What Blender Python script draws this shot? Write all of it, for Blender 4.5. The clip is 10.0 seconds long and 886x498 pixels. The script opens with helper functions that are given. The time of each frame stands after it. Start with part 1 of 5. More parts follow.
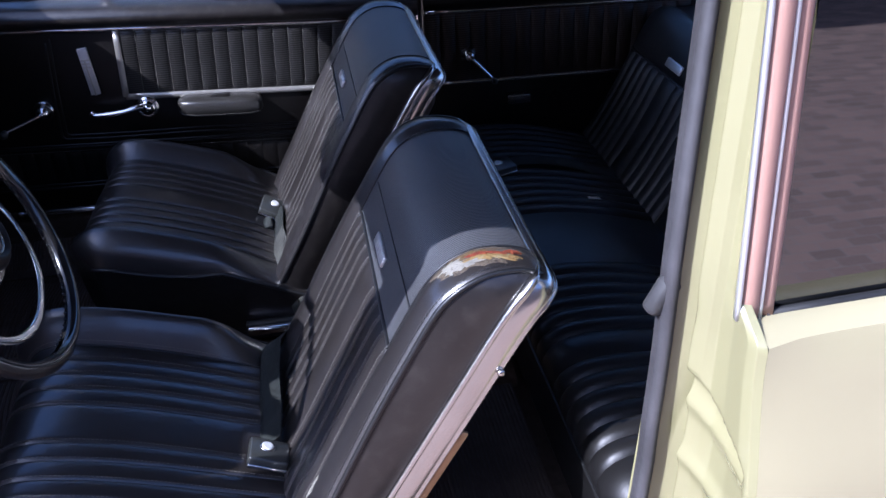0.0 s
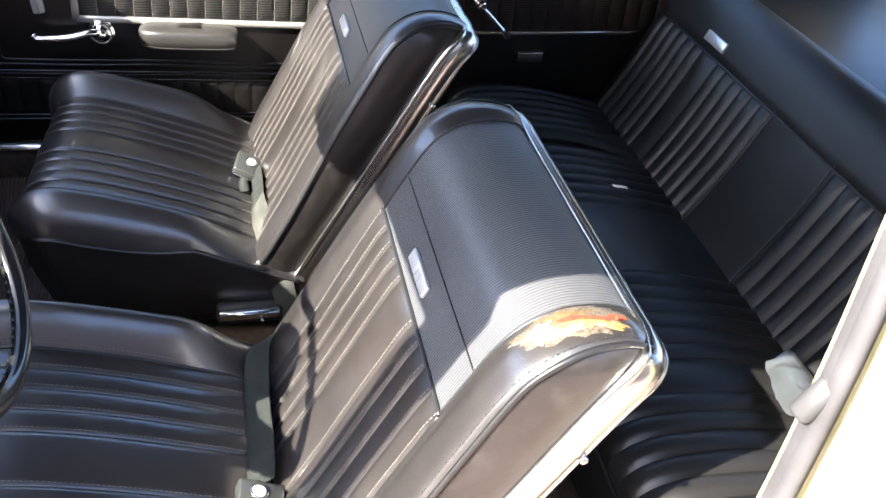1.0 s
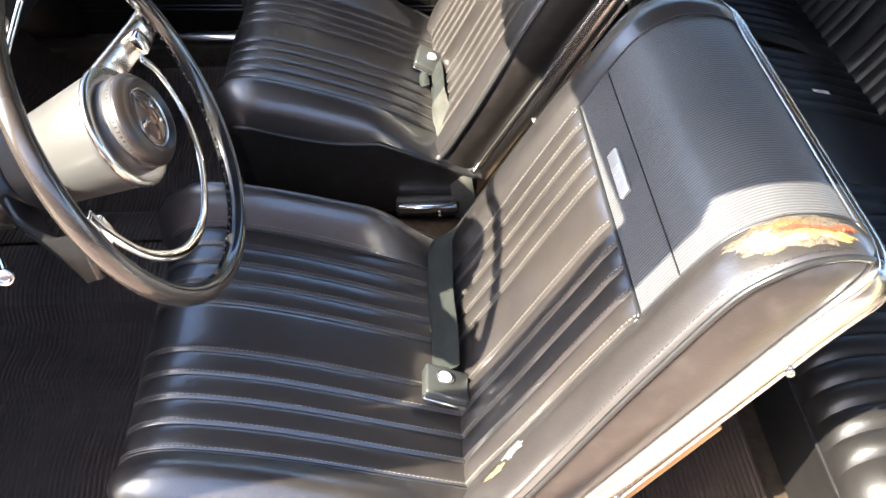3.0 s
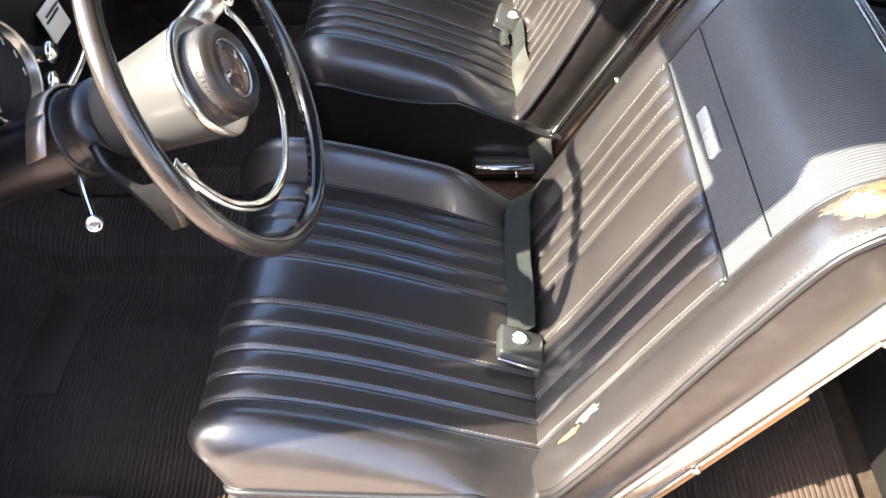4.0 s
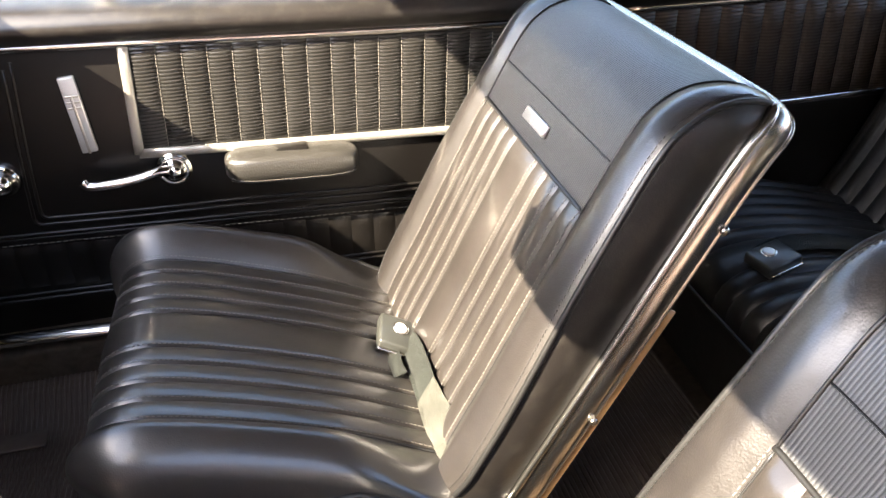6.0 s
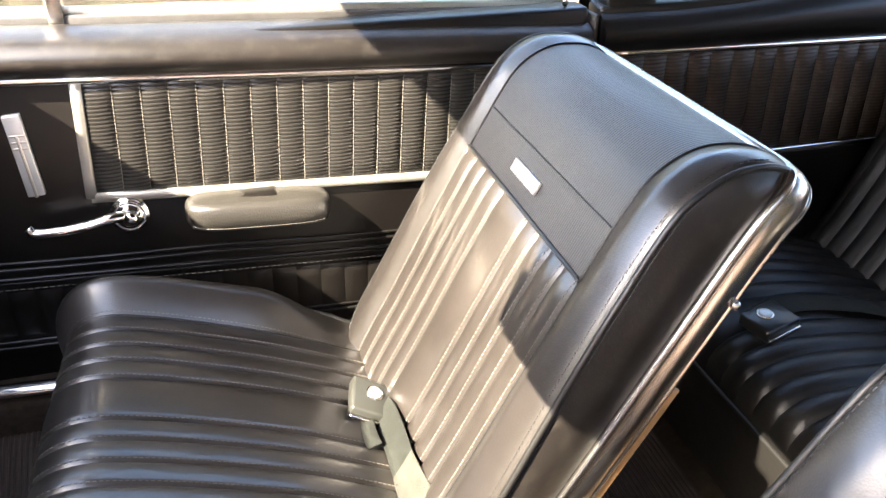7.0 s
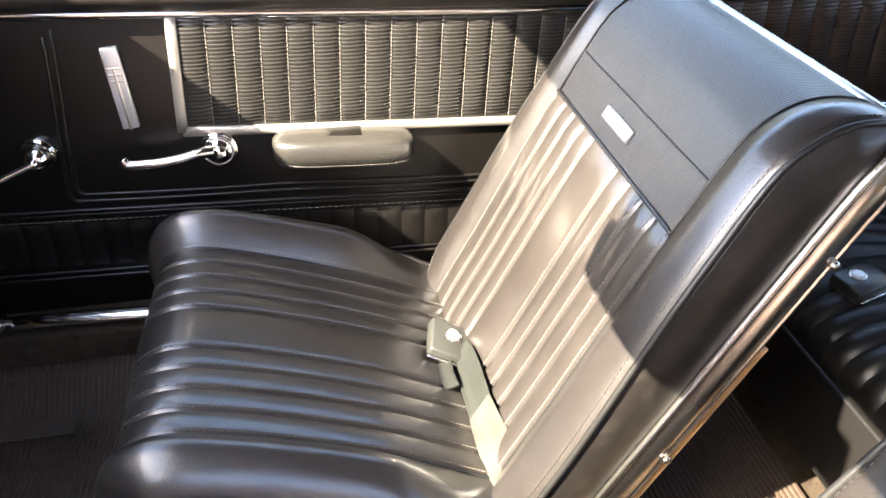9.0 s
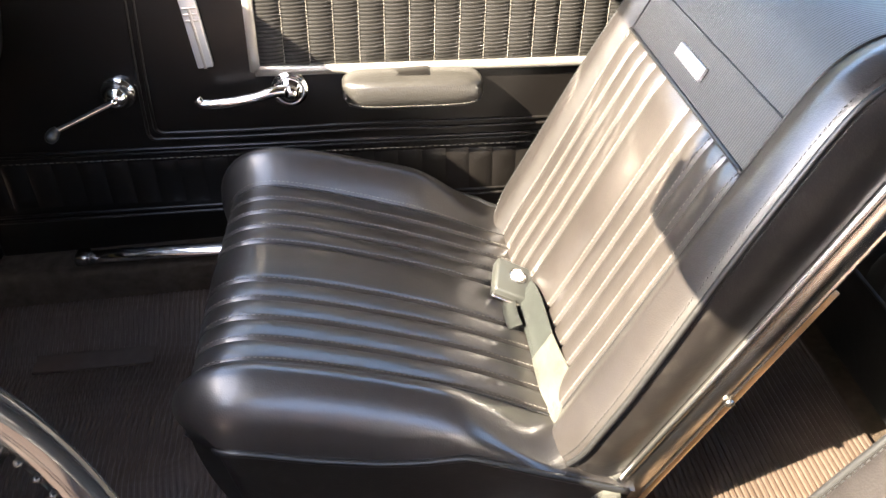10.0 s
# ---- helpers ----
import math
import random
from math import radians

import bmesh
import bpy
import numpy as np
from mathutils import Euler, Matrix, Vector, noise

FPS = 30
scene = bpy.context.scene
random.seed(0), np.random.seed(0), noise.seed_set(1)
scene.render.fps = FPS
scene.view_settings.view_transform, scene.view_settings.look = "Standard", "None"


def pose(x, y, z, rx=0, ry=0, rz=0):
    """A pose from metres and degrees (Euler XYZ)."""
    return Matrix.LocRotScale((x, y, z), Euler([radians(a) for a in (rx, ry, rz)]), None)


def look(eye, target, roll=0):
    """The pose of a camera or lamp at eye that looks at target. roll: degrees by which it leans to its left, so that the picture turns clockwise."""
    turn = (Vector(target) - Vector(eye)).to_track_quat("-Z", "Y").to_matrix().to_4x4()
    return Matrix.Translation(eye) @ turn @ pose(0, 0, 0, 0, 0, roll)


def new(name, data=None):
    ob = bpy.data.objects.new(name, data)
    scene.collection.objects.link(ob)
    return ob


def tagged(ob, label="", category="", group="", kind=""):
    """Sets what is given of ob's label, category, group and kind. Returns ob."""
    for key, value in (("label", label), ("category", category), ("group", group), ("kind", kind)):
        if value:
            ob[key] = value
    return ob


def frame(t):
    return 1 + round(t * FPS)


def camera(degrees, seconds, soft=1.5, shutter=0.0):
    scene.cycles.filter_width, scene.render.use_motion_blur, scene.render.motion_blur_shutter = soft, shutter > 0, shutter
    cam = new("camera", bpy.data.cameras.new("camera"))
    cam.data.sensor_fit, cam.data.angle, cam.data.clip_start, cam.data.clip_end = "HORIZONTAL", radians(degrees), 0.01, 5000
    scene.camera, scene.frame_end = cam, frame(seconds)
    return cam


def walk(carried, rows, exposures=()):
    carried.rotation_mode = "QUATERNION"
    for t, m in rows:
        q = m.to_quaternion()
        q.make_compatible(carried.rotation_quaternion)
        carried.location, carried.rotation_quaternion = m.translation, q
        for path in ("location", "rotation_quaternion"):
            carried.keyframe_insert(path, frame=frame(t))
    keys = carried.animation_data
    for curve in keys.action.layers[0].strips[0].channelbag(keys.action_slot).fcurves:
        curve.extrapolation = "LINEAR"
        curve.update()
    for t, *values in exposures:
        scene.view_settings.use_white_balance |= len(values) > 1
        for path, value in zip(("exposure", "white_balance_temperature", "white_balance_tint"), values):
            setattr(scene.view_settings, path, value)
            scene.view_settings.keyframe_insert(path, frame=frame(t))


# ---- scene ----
cam = camera(55.5, 10.0)
PATH = [
    (0, (-0.084, -1.415, 1.59), (0.18, 0.276, 0.554), -2.4),
    (0.5, (-0.129, -1.206, 1.568), (0.23, 0.405, 0.439), 2.1),
    (1, (-0.189, -1.123, 1.575), (0.227, 0.427, 0.382), 5.0),
    (1.5, (-0.214, -1.105, 1.57), (0.218, 0.395, 0.32), 6.1),
    (2, (-0.223, -1.108, 1.568), (0.133, 0.371, 0.269), 5.4),
    (2.5, (-0.243, -1.113, 1.567), (-0.019, 0.352, 0.223), 3.1),
    (3, (-0.252, -1.117, 1.567), (-0.182, 0.327, 0.186), -0.1),
    (3.2, (-0.253, -1.117, 1.563), (-0.234, 0.315, 0.166), -1.3),
    (4.5, (-0.265, -1.114, 1.538), (-0.38, 0.27, 0.1), -3.5),
    (5, (-0.24, -1.018, 1.488), (-0.3, 0.54, 0.235), -3.8),
    (5.5, (-0.298, -0.751, 1.38), (-0.113, 0.922, 0.3), -2.9),
    (6, (-0.344, -0.569, 1.363), (0.02, 1.117, 0.352), -2.4),
    (6.2, (-0.344, -0.518, 1.362), (0.051, 1.174, 0.372), -1.9),
    (7.3, (-0.346, -0.461, 1.365), (0.121, 1.227, 0.399), 0.0),
    (7.5, (-0.347, -0.453, 1.37), (0.11, 1.223, 0.379), 0.3),
    (8, (-0.354, -0.458, 1.367), (0.061, 1.215, 0.354), 0.6),
    (8.5, (-0.357, -0.463, 1.364), (0.0, 1.212, 0.331), 0.0),
    (9, (-0.367, -0.463, 1.363), (-0.073, 1.194, 0.283), -0.5),
    (9.5, (-0.369, -0.468, 1.358), (-0.161, 1.165, 0.222), -1.5),
    (10, (-0.362, -0.476, 1.354), (-0.246, 1.14, 0.181), -2.9),
]
EXPOSURES = [(0.0, 1.27, 4600, 22), (0.3, 1.50, 4750, 20), (0.5, 1.93, 5080, 15), (1.0, 3.30, 5620, 9), (1.5, 3.42, 5950, 8), (4.5, 3.46, 5900, 8), (5.0, 3.38, 6000, 7), (5.5, 3.32, 6350, 9), (6.0, 3.72, 6600, 9), (7.5, 3.97, 6550, 9), (10.0, 4.16, 6420, 9)]
walk(cam, [(t, look(eye, target, roll)) for t, eye, target, roll in PATH], EXPOSURES)

# ---------- world, sun ----------
world = bpy.data.worlds.new("sky")
scene.world = world
world.use_nodes = True
wn = world.node_tree
sky = wn.nodes.new("ShaderNodeTexSky")
sky.sky_type = "NISHITA"
sky.sun_disc = False
sky.air_density = 0.75
sky.dust_density = 2.6
sky.ozone_density = 0.3
sky.sun_elevation = radians(42)
sky.sun_rotation = radians(244)
wn.links.new(sky.outputs[0], wn.nodes["Background"].inputs[0])
wn.nodes["Background"].inputs[1].default_value = 0.13

SUN_WAY = Vector((0.668, 0.326, -0.669))
sun = new("sun", bpy.data.lights.new("sun", "SUN"))
sun.data.energy = 5.0
sun.data.angle = radians(0.55)
sun.data.color = (1.0, 0.86, 0.67)
sun.matrix_world = look(-SUN_WAY * 8 + Vector((0, 0, 1)), Vector((0, 0, 1)))


# ---------- materials ----------
def material(name, color, rough=0.5, metal=0.0, spec=0.5, var=0.15, var_scale=6.0, grain=0.0, grain_scale=300.0,
             rough_var=0.08, coat=0.0, dust=0.0, coat_rough=0.08, wrinkle=0.0):
    """A surface with colour and gloss variation at two scales and a fine grain relief."""
    m = bpy.data.materials.new(name)
    m.use_nodes = True
    nt = m.node_tree
    b = nt.nodes["Principled BSDF"]
    tc = nt.nodes.new("ShaderNodeTexCoord")
    n1 = nt.nodes.new("ShaderNodeTexNoise")
    n1.inputs["Scale"].default_value = var_scale
    n1.inputs["Detail"].default_value = 6
    nt.links.new(tc.outputs["Object"], n1.inputs["Vector"])
    ramp = nt.nodes.new("ShaderNodeMapRange")
    ramp.inputs[1].default_value, ramp.inputs[2].default_value = 0.3, 0.7
    ramp.inputs[3].default_value, ramp.inputs[4].default_value = 1 - var, 1 + var
    nt.links.new(n1.outputs[0], ramp.inputs[0])
    mix = nt.nodes.new("ShaderNodeVectorMath")
    mix.operation = "SCALE"
    mix.inputs[0].default_value = color
    nt.links.new(ramp.outputs[0], mix.inputs["Scale"])
    out = mix.outputs[0]
    if dust:
        nd = nt.nodes.new("ShaderNodeTexNoise")
        nd.inputs["Scale"].default_value = 45
        nd.inputs["Detail"].default_value = 8
        nt.links.new(tc.outputs["Object"], nd.inputs["Vector"])
        rd = nt.nodes.new("ShaderNodeMapRange")
        rd.inputs[1].default_value, rd.inputs[2].default_value = 0.5, 0.8
        rd.inputs[3].default_value, rd.inputs[4].default_value = 0.0, dust
        nt.links.new(nd.outputs[0], rd.inputs[0])
        md = nt.nodes.new("ShaderNodeMix")
        md.data_type = "RGBA"
        nt.links.new(rd.outputs[0], md.inputs[0])
        nt.links.new(out, md.inputs[6])
        md.inputs[7].default_value = (0.32, 0.29, 0.25, 1)
        out = md.outputs[2]
    nt.links.new(out, b.inputs["Base Color"])
    n2 = nt.nodes.new("ShaderNodeTexNoise")
    n2.inputs["Scale"].default_value = var_scale * 7
    n2.inputs["Detail"].default_value = 4
    nt.links.new(tc.outputs["Object"], n2.inputs["Vector"])
    rr = nt.nodes.new("ShaderNodeMapRange")
    rr.inputs[1].default_value, rr.inputs[2].default_value = 0.3, 0.7
    rr.inputs[3].default_value, rr.inputs[4].default_value = max(0.02, rough - rough_var), rough + rough_var
    nt.links.new(n2.outputs[0], rr.inputs[0])
    if rough > 0.45:
        nt.links.new(rr.outputs[0], b.inputs["Roughness"])
    else:
        b.inputs["Roughness"].default_value = rough
    b.inputs["Metallic"].default_value = metal
    b.inputs["Specular IOR Level"].default_value = spec
    b.inputs["Coat Weight"].default_value = coat
    b.inputs["Coat Roughness"].default_value = coat_rough
    relief = None
    if wrinkle:
        nw = nt.nodes.new("ShaderNodeTexNoise")
        nw.inputs["Scale"].default_value = 26
        nw.inputs["Detail"].default_value = 3
        nt.links.new(tc.outputs["Object"], nw.inputs["Vector"])
        bw = nt.nodes.new("ShaderNodeBump")
        bw.inputs["Strength"].default_value = wrinkle
        bw.inputs["Distance"].default_value = 0.004
        nt.links.new(nw.outputs[0], bw.inputs["Height"])
        relief = bw.outputs[0]
        nt.links.new(relief, b.inputs["Normal"])
        nt.links.new(relief, b.inputs["Coat Normal"])
    if grain:
        v = nt.nodes.new("ShaderNodeTexVoronoi")
        v.inputs["Scale"].default_value = grain_scale
        nt.links.new(tc.outputs["Object"], v.inputs["Vector"])
        bp = nt.nodes.new("ShaderNodeBump")
        bp.inputs["Strength"].default_value = grain
        bp.inputs["Distance"].default_value = 0.001
        nt.links.new(v.outputs[0], bp.inputs["Height"])
        if relief:
            nt.links.new(relief, bp.inputs["Normal"])
        nt.links.new(bp.outputs[0], b.inputs["Normal"])
    return m


def ribbed(m, pitch, depth, axis="Y", source="UV", groove=0.0):
    """Adds fine parallel ribs to a material, pitch in metres along one axis of its coordinates; groove: how much shade
    is put into the grooves' colour.
    """
    nt = m.node_tree
    b = nt.nodes["Principled BSDF"]
    tc = nt.nodes.new("ShaderNodeTexCoord")
    sp = nt.nodes.new("ShaderNodeSeparateXYZ")
    nt.links.new(tc.outputs[source], sp.inputs[0])
    mu = nt.nodes.new("ShaderNodeMath")
    mu.operation = "MULTIPLY"
    mu.inputs[1].default_value = 2 * math.pi / pitch
    nt.links.new(sp.outputs[axis], mu.inputs[0])
    sn = nt.nodes.new("ShaderNodeMath")
    sn.operation = "SINE"
    nt.links.new(mu.outputs[0], sn.inputs[0])
    bp = nt.nodes.new("ShaderNodeBump")
    bp.inputs["Strength"].default_value = 1.0
    bp.inputs["Distance"].default_value = depth
    nt.links.new(sn.outputs[0], bp.inputs["Height"])
    old = b.inputs["Normal"].links
    if old:
        nt.links.new(old[0].from_socket, bp.inputs["Normal"])
    nt.links.new(bp.outputs[0], b.inputs["Normal"])
    # groove shade put into base colour and gloss, so ribs stay visible
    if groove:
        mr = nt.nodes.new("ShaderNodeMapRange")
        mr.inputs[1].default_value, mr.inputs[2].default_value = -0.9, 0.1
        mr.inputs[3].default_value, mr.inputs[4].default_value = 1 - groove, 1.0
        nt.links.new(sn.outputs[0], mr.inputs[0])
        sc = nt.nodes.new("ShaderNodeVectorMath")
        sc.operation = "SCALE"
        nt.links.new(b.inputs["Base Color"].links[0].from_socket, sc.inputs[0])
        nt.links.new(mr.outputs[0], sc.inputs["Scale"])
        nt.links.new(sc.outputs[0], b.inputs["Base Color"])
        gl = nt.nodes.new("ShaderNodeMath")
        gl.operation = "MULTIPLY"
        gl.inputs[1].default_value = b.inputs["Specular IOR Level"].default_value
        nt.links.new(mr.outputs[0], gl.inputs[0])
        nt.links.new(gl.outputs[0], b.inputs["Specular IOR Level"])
    return m


VINYL = material("black_vinyl", (0.0180, 0.0158, 0.0146), 0.35, spec=0.65, rough_var=0.0, var=0.20, var_scale=9, grain=0.16, grain_scale=520, coat=0.75, coat_rough=0.20, wrinkle=0.20, dust=0.02)
VINYL_PLEAT = material("black_pleated_vinyl", (0.0212, 0.0184, 0.0165), 0.32, spec=0.6, rough_var=0.0, var=0.20, var_scale=9, grain=0.10, grain_scale=520, coat=0.66, coat_rough=0.15, wrinkle=0.22, dust=0.012)
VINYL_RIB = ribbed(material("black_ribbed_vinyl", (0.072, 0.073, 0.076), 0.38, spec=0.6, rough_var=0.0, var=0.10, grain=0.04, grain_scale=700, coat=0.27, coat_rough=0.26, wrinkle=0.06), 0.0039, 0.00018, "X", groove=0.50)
VINYL_SIDE = material("black_side_vinyl", (0.0105, 0.0090, 0.0081), 0.36, spec=0.5, rough_var=0.0, var=0.30, var_scale=11, grain=0.12, grain_scale=520, coat=0.40, coat_rough=0.24, wrinkle=0.20, dust=0.05)
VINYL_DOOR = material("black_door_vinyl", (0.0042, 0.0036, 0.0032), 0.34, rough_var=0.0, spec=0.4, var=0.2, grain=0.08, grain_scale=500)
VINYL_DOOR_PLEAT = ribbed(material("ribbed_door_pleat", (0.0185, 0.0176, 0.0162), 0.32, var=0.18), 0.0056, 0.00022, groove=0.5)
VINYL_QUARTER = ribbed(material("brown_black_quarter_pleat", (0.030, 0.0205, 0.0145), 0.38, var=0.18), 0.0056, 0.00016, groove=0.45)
VINYL_REAR = material("rear_black_vinyl", (0.0100, 0.0095, 0.0090), 0.40, spec=0.35, rough_var=0.0, var=0.18, grain=0.14, grain_scale=520, wrinkle=0.18)
SHELL = material("brown_seat_shell", (0.075, 0.045, 0.027), 0.32, var=0.25)
SHELL_EDGE = material("tan_shell_edge", (0.30, 0.17, 0.075), 0.35, metal=0.2, var=0.2)
PIPING = material("black_piping", (0.012, 0.012, 0.012), 0.35, var=0.1)
STITCH = material("pale_thread", (0.120, 0.112, 0.096), 0.8, var=0.1)
CHROME = material("chrome", (0.74, 0.72, 0.69), 0.09, metal=1.0, var=0.10, rough_var=0.05)
BAND = material("brushed_band", (0.58, 0.56, 0.53), 0.24, metal=1.0, var=0.12, rough_var=0.04)
BRACKET = material("tan_bracket_metal", (0.34, 0.27, 0.205), 0.32, metal=0.8, var=0.15)
CHROME_WORN = material("worn_chrome", (0.52, 0.49, 0.45), 0.24, metal=1.0, var=0.2, rough_var=0.1)
TRIM_PALE = material("pale_silver_trim", (0.50, 0.48, 0.43), 0.3, metal=0.75, var=0.1)
EMBLEM = material("white_silver_emblem", (0.62, 0.62, 0.61), 0.32, metal=0.6, var=0.06)
EMBLEM_LINE = material("dark_emblem_line", (0.5, 0.5, 0.5), 0.4, metal=0.5)
WEBBING = ribbed(material("dark_green_webbing", (0.022, 0.027, 0.021), 0.75, var=0.2), 0.002, 0.0003, "X")
# paler copy of the webbing, with sunlight put into its colour
WEBBING_LIT = ribbed(material("webbing_lit", (0.085, 0.086, 0.070), 0.8, var=0.45, var_scale=14), 0.002, 0.0003, "X")
BUCKLE = material("black_buckle", (0.03, 0.031, 0.028), 0.3, var=0.15)
BUTTON = material("white_push_button", (0.72, 0.72, 0.70), 0.25, metal=0.3, var=0.05)
RUBBER = material("black_rubber_mat", (0.0410, 0.0285, 0.0210), 0.55, spec=0.25, var=0.3, var_scale=5, dust=0.04)
CARPET = material("brown_carpet", (0.055, 0.037, 0.023), 0.95, spec=0.1, var=0.35, var_scale=60, grain=1.0, grain_scale=900)
CARPET_DARK = material("dark_carpet", (0.040, 0.030, 0.021), 0.95, spec=0.1, var=0.3, var_scale=60, grain=1.0, grain_scale=900)
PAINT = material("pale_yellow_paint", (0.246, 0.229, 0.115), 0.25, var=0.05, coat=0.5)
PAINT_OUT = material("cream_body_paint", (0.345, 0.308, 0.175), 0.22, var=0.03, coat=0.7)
SEAL_GREY = material("pale_grey_door_rubber", (0.050, 0.048, 0.050), 0.55, var=0.25, var_scale=14, dust=0.03)
SEAL = material("grey_rubber_seal", (0.035, 0.034, 0.034), 0.6, var=0.25, var_scale=30)
BLACK = material("black_underside", (0.008, 0.008, 0.008), 0.7, var=0.2)
HEADLINER = material("black_headliner", (0.022, 0.021, 0.020), 0.8, var=0.1)
WHEEL_BLACK = material("black_wheel_rim", (0.015, 0.015, 0.015), 0.12, var=0.1, rough_var=0.04, coat=0.4)
WHEEL_SHEEN = material("wheel_rim_sheen", (0.034, 0.029, 0.025), 0.24, metal=0.2, var=0.30, var_scale=22, coat=0.7, coat_rough=0.12, wrinkle=0.10)
HUB = material("silver_hub_paint", (0.064, 0.0632, 0.060), 0.32, metal=0.1, var=0.08)
HUB_DARK = material("grey_horn_cap", (0.040, 0.038, 0.036), 0.40, var=0.12)
COLUMN = material("dark_column", (0.0062, 0.0058, 0.0058), 0.34, var=0.15)
CAP_RIM = material("dark_brown_cap_rim", (0.016, 0.013, 0.011), 0.35, var=0.15)
MEDAL = material("amber_medallion", (0.13, 0.085, 0.062), 0.18, metal=0.3, var=0.5, var_scale=60, coat=0.6)
TORN = material("frayed_backing", (0.17, 0.16, 0.13), 0.9, var=0.25, var_scale=50)
ARM_GREY = material("grey_armrest_vinyl", (0.0215, 0.0202, 0.0180), 0.34, var=0.12, grain=0.3, grain_scale=400, coat=0.3, coat_rough=0.2)
COPPER = material("pink_brown_trim", (0.40, 0.235, 0.175), 0.4, var=0.10)
LABEL = material("cream_label", (0.6, 0.56, 0.46), 0.6, var=0.1)
CLOTH = material("grey_plastic_sheet", (0.046, 0.050, 0.052), 0.40, var=0.2, var_scale=25, coat=0.4)


def glass_material(name, tint):
    m = bpy.data.materials.new(name)
    m.use_nodes = True
    b = m.node_tree.nodes["Principled BSDF"]
    b.inputs["Base Color"].default_value = (*tint, 1)
    b.inputs["Transmission Weight"].default_value = 1.0
    b.inputs["Roughness"].default_value = 0.01
    b.inputs["IOR"].default_value = 1.5
    return m


GLASS_DARK = glass_material("tinted_quarter_glass", (0.004, 0.004, 0.004))
GLASS_DARK.node_tree.nodes["Principled BSDF"].inputs["IOR"].default_value = 2.15
GLASS = glass_material("window_glass", (0.86, 0.9, 0.84))


def paving_material():
    m = material("brown_brick_paving", (0.3, 0.2, 0.16), 0.85, var=0.2)
    nt = m.node_tree
    b = nt.nodes["Principled BSDF"]
    tc = nt.nodes.new("ShaderNodeTexCoord")
    br = nt.nodes.new("ShaderNodeTexBrick")
    br.inputs["Scale"].default_value = 4.5
    br.inputs["Color1"].default_value = (0.31, 0.215, 0.17, 1)
    br.inputs["Color2"].default_value = (0.20, 0.143, 0.115, 1)
    br.inputs["Mortar"].default_value = (0.26, 0.22, 0.19, 1)
    br.inputs["Mortar Size"].default_value = 0.012
    nt.links.new(tc.outputs["Object"], br.inputs["Vector"])
    nt.links.new(br.outputs[0], b.inputs["Base Color"])
    return m


PAVING = paving_material()


# ---------- mesh helpers ----------
def mesh_of(name, verts, faces, uvs=None, smooth=True):
    me = bpy.data.meshes.new(name)
    me.from_pydata([tuple(v) for v in verts], [], faces)
    if uvs is not None:
        layer = me.uv_layers.new(name="UVMap")
        for lp in me.loops:
            layer.data[lp.index].uv = uvs[lp.vertex_index]
    if smooth:
        me.polygons.foreach_set("use_smooth", [True] * len(me.polygons))
    me.update()
    return me


def thing(name, place, label, category, group="", kind=""):
    """An Empty at the base of a thing; its parts are given in car coordinates relative to ORIGIN."""
    ob = new(name)
    ob.location = place
    ob.empty_display_size = 0.1
    return tagged(ob, label, category, group, kind)


def part(name, me, mat, parent, label="", off=None):
    """Links a mesh or bmesh as one part under a thing, or under a part; off: what its coordinates are measured from."""
    if isinstance(me, bmesh.types.BMesh):
        bm, me = me, bpy.data.meshes.new(name)
        bm.to_mesh(me)
        bm.free()
    ob = new(name, me)
    if mat is not None and not me.materials:
        me.materials.append(mat)
    if parent is not None:
        ob.parent = parent
        if off is None:
            off = -parent.location if parent.parent is None else Vector()
        ob.location = off
    if label:
        ob["label"] = label
    return ob


def sheet(name, fn, us, vs, uv=None, flip=False, close_u=False, smooth=True):
    """A surface fn(u, v) over the values us and vs."""
    nu, nv = len(us), len(vs)
    verts = [fn(u, v) for v in vs for u in us]
    faces = []
    for j in range(nv - 1):
        for i in range(nu if close_u else nu - 1):
            a, b2 = j * nu + i, j * nu + (i + 1) % nu
            f = (a, b2, b2 + nu, a + nu)
            faces.append(f[::-1] if flip else f)
    uvs = [(uv(u, v) if uv else (u, v)) for v in vs for u in us]
    return mesh_of(name, verts, faces, uvs, smooth)


def span(a, b, n):
    return [a + (b - a) * i / (n - 1) for i in range(n)]


def smooth_path(pts, n=8, closed=False):
    """A Catmull-Rom curve through the points."""
    pts = [Vector(p) for p in pts]
    out = []
    m = len(pts)
    for i in range(m if closed else m - 1):
        p1, p2 = pts[i], pts[(i + 1) % m]
        p0 = pts[i - 1] if (i or closed) else p1 * 2 - p2
        p3 = pts[(i + 2) % m] if (closed or i + 2 < m) else p2 * 2 - p1
        for k in range(n):
            t = k / n
            out.append(0.5 * ((2 * p1) + (p2 - p0) * t + (2 * p0 - 5 * p1 + 4 * p2 - p3) * t * t + (3 * p1 - p0 - 3 * p2 + p3) * t ** 3))
    if not closed:
        out.append(pts[-1])
    return out


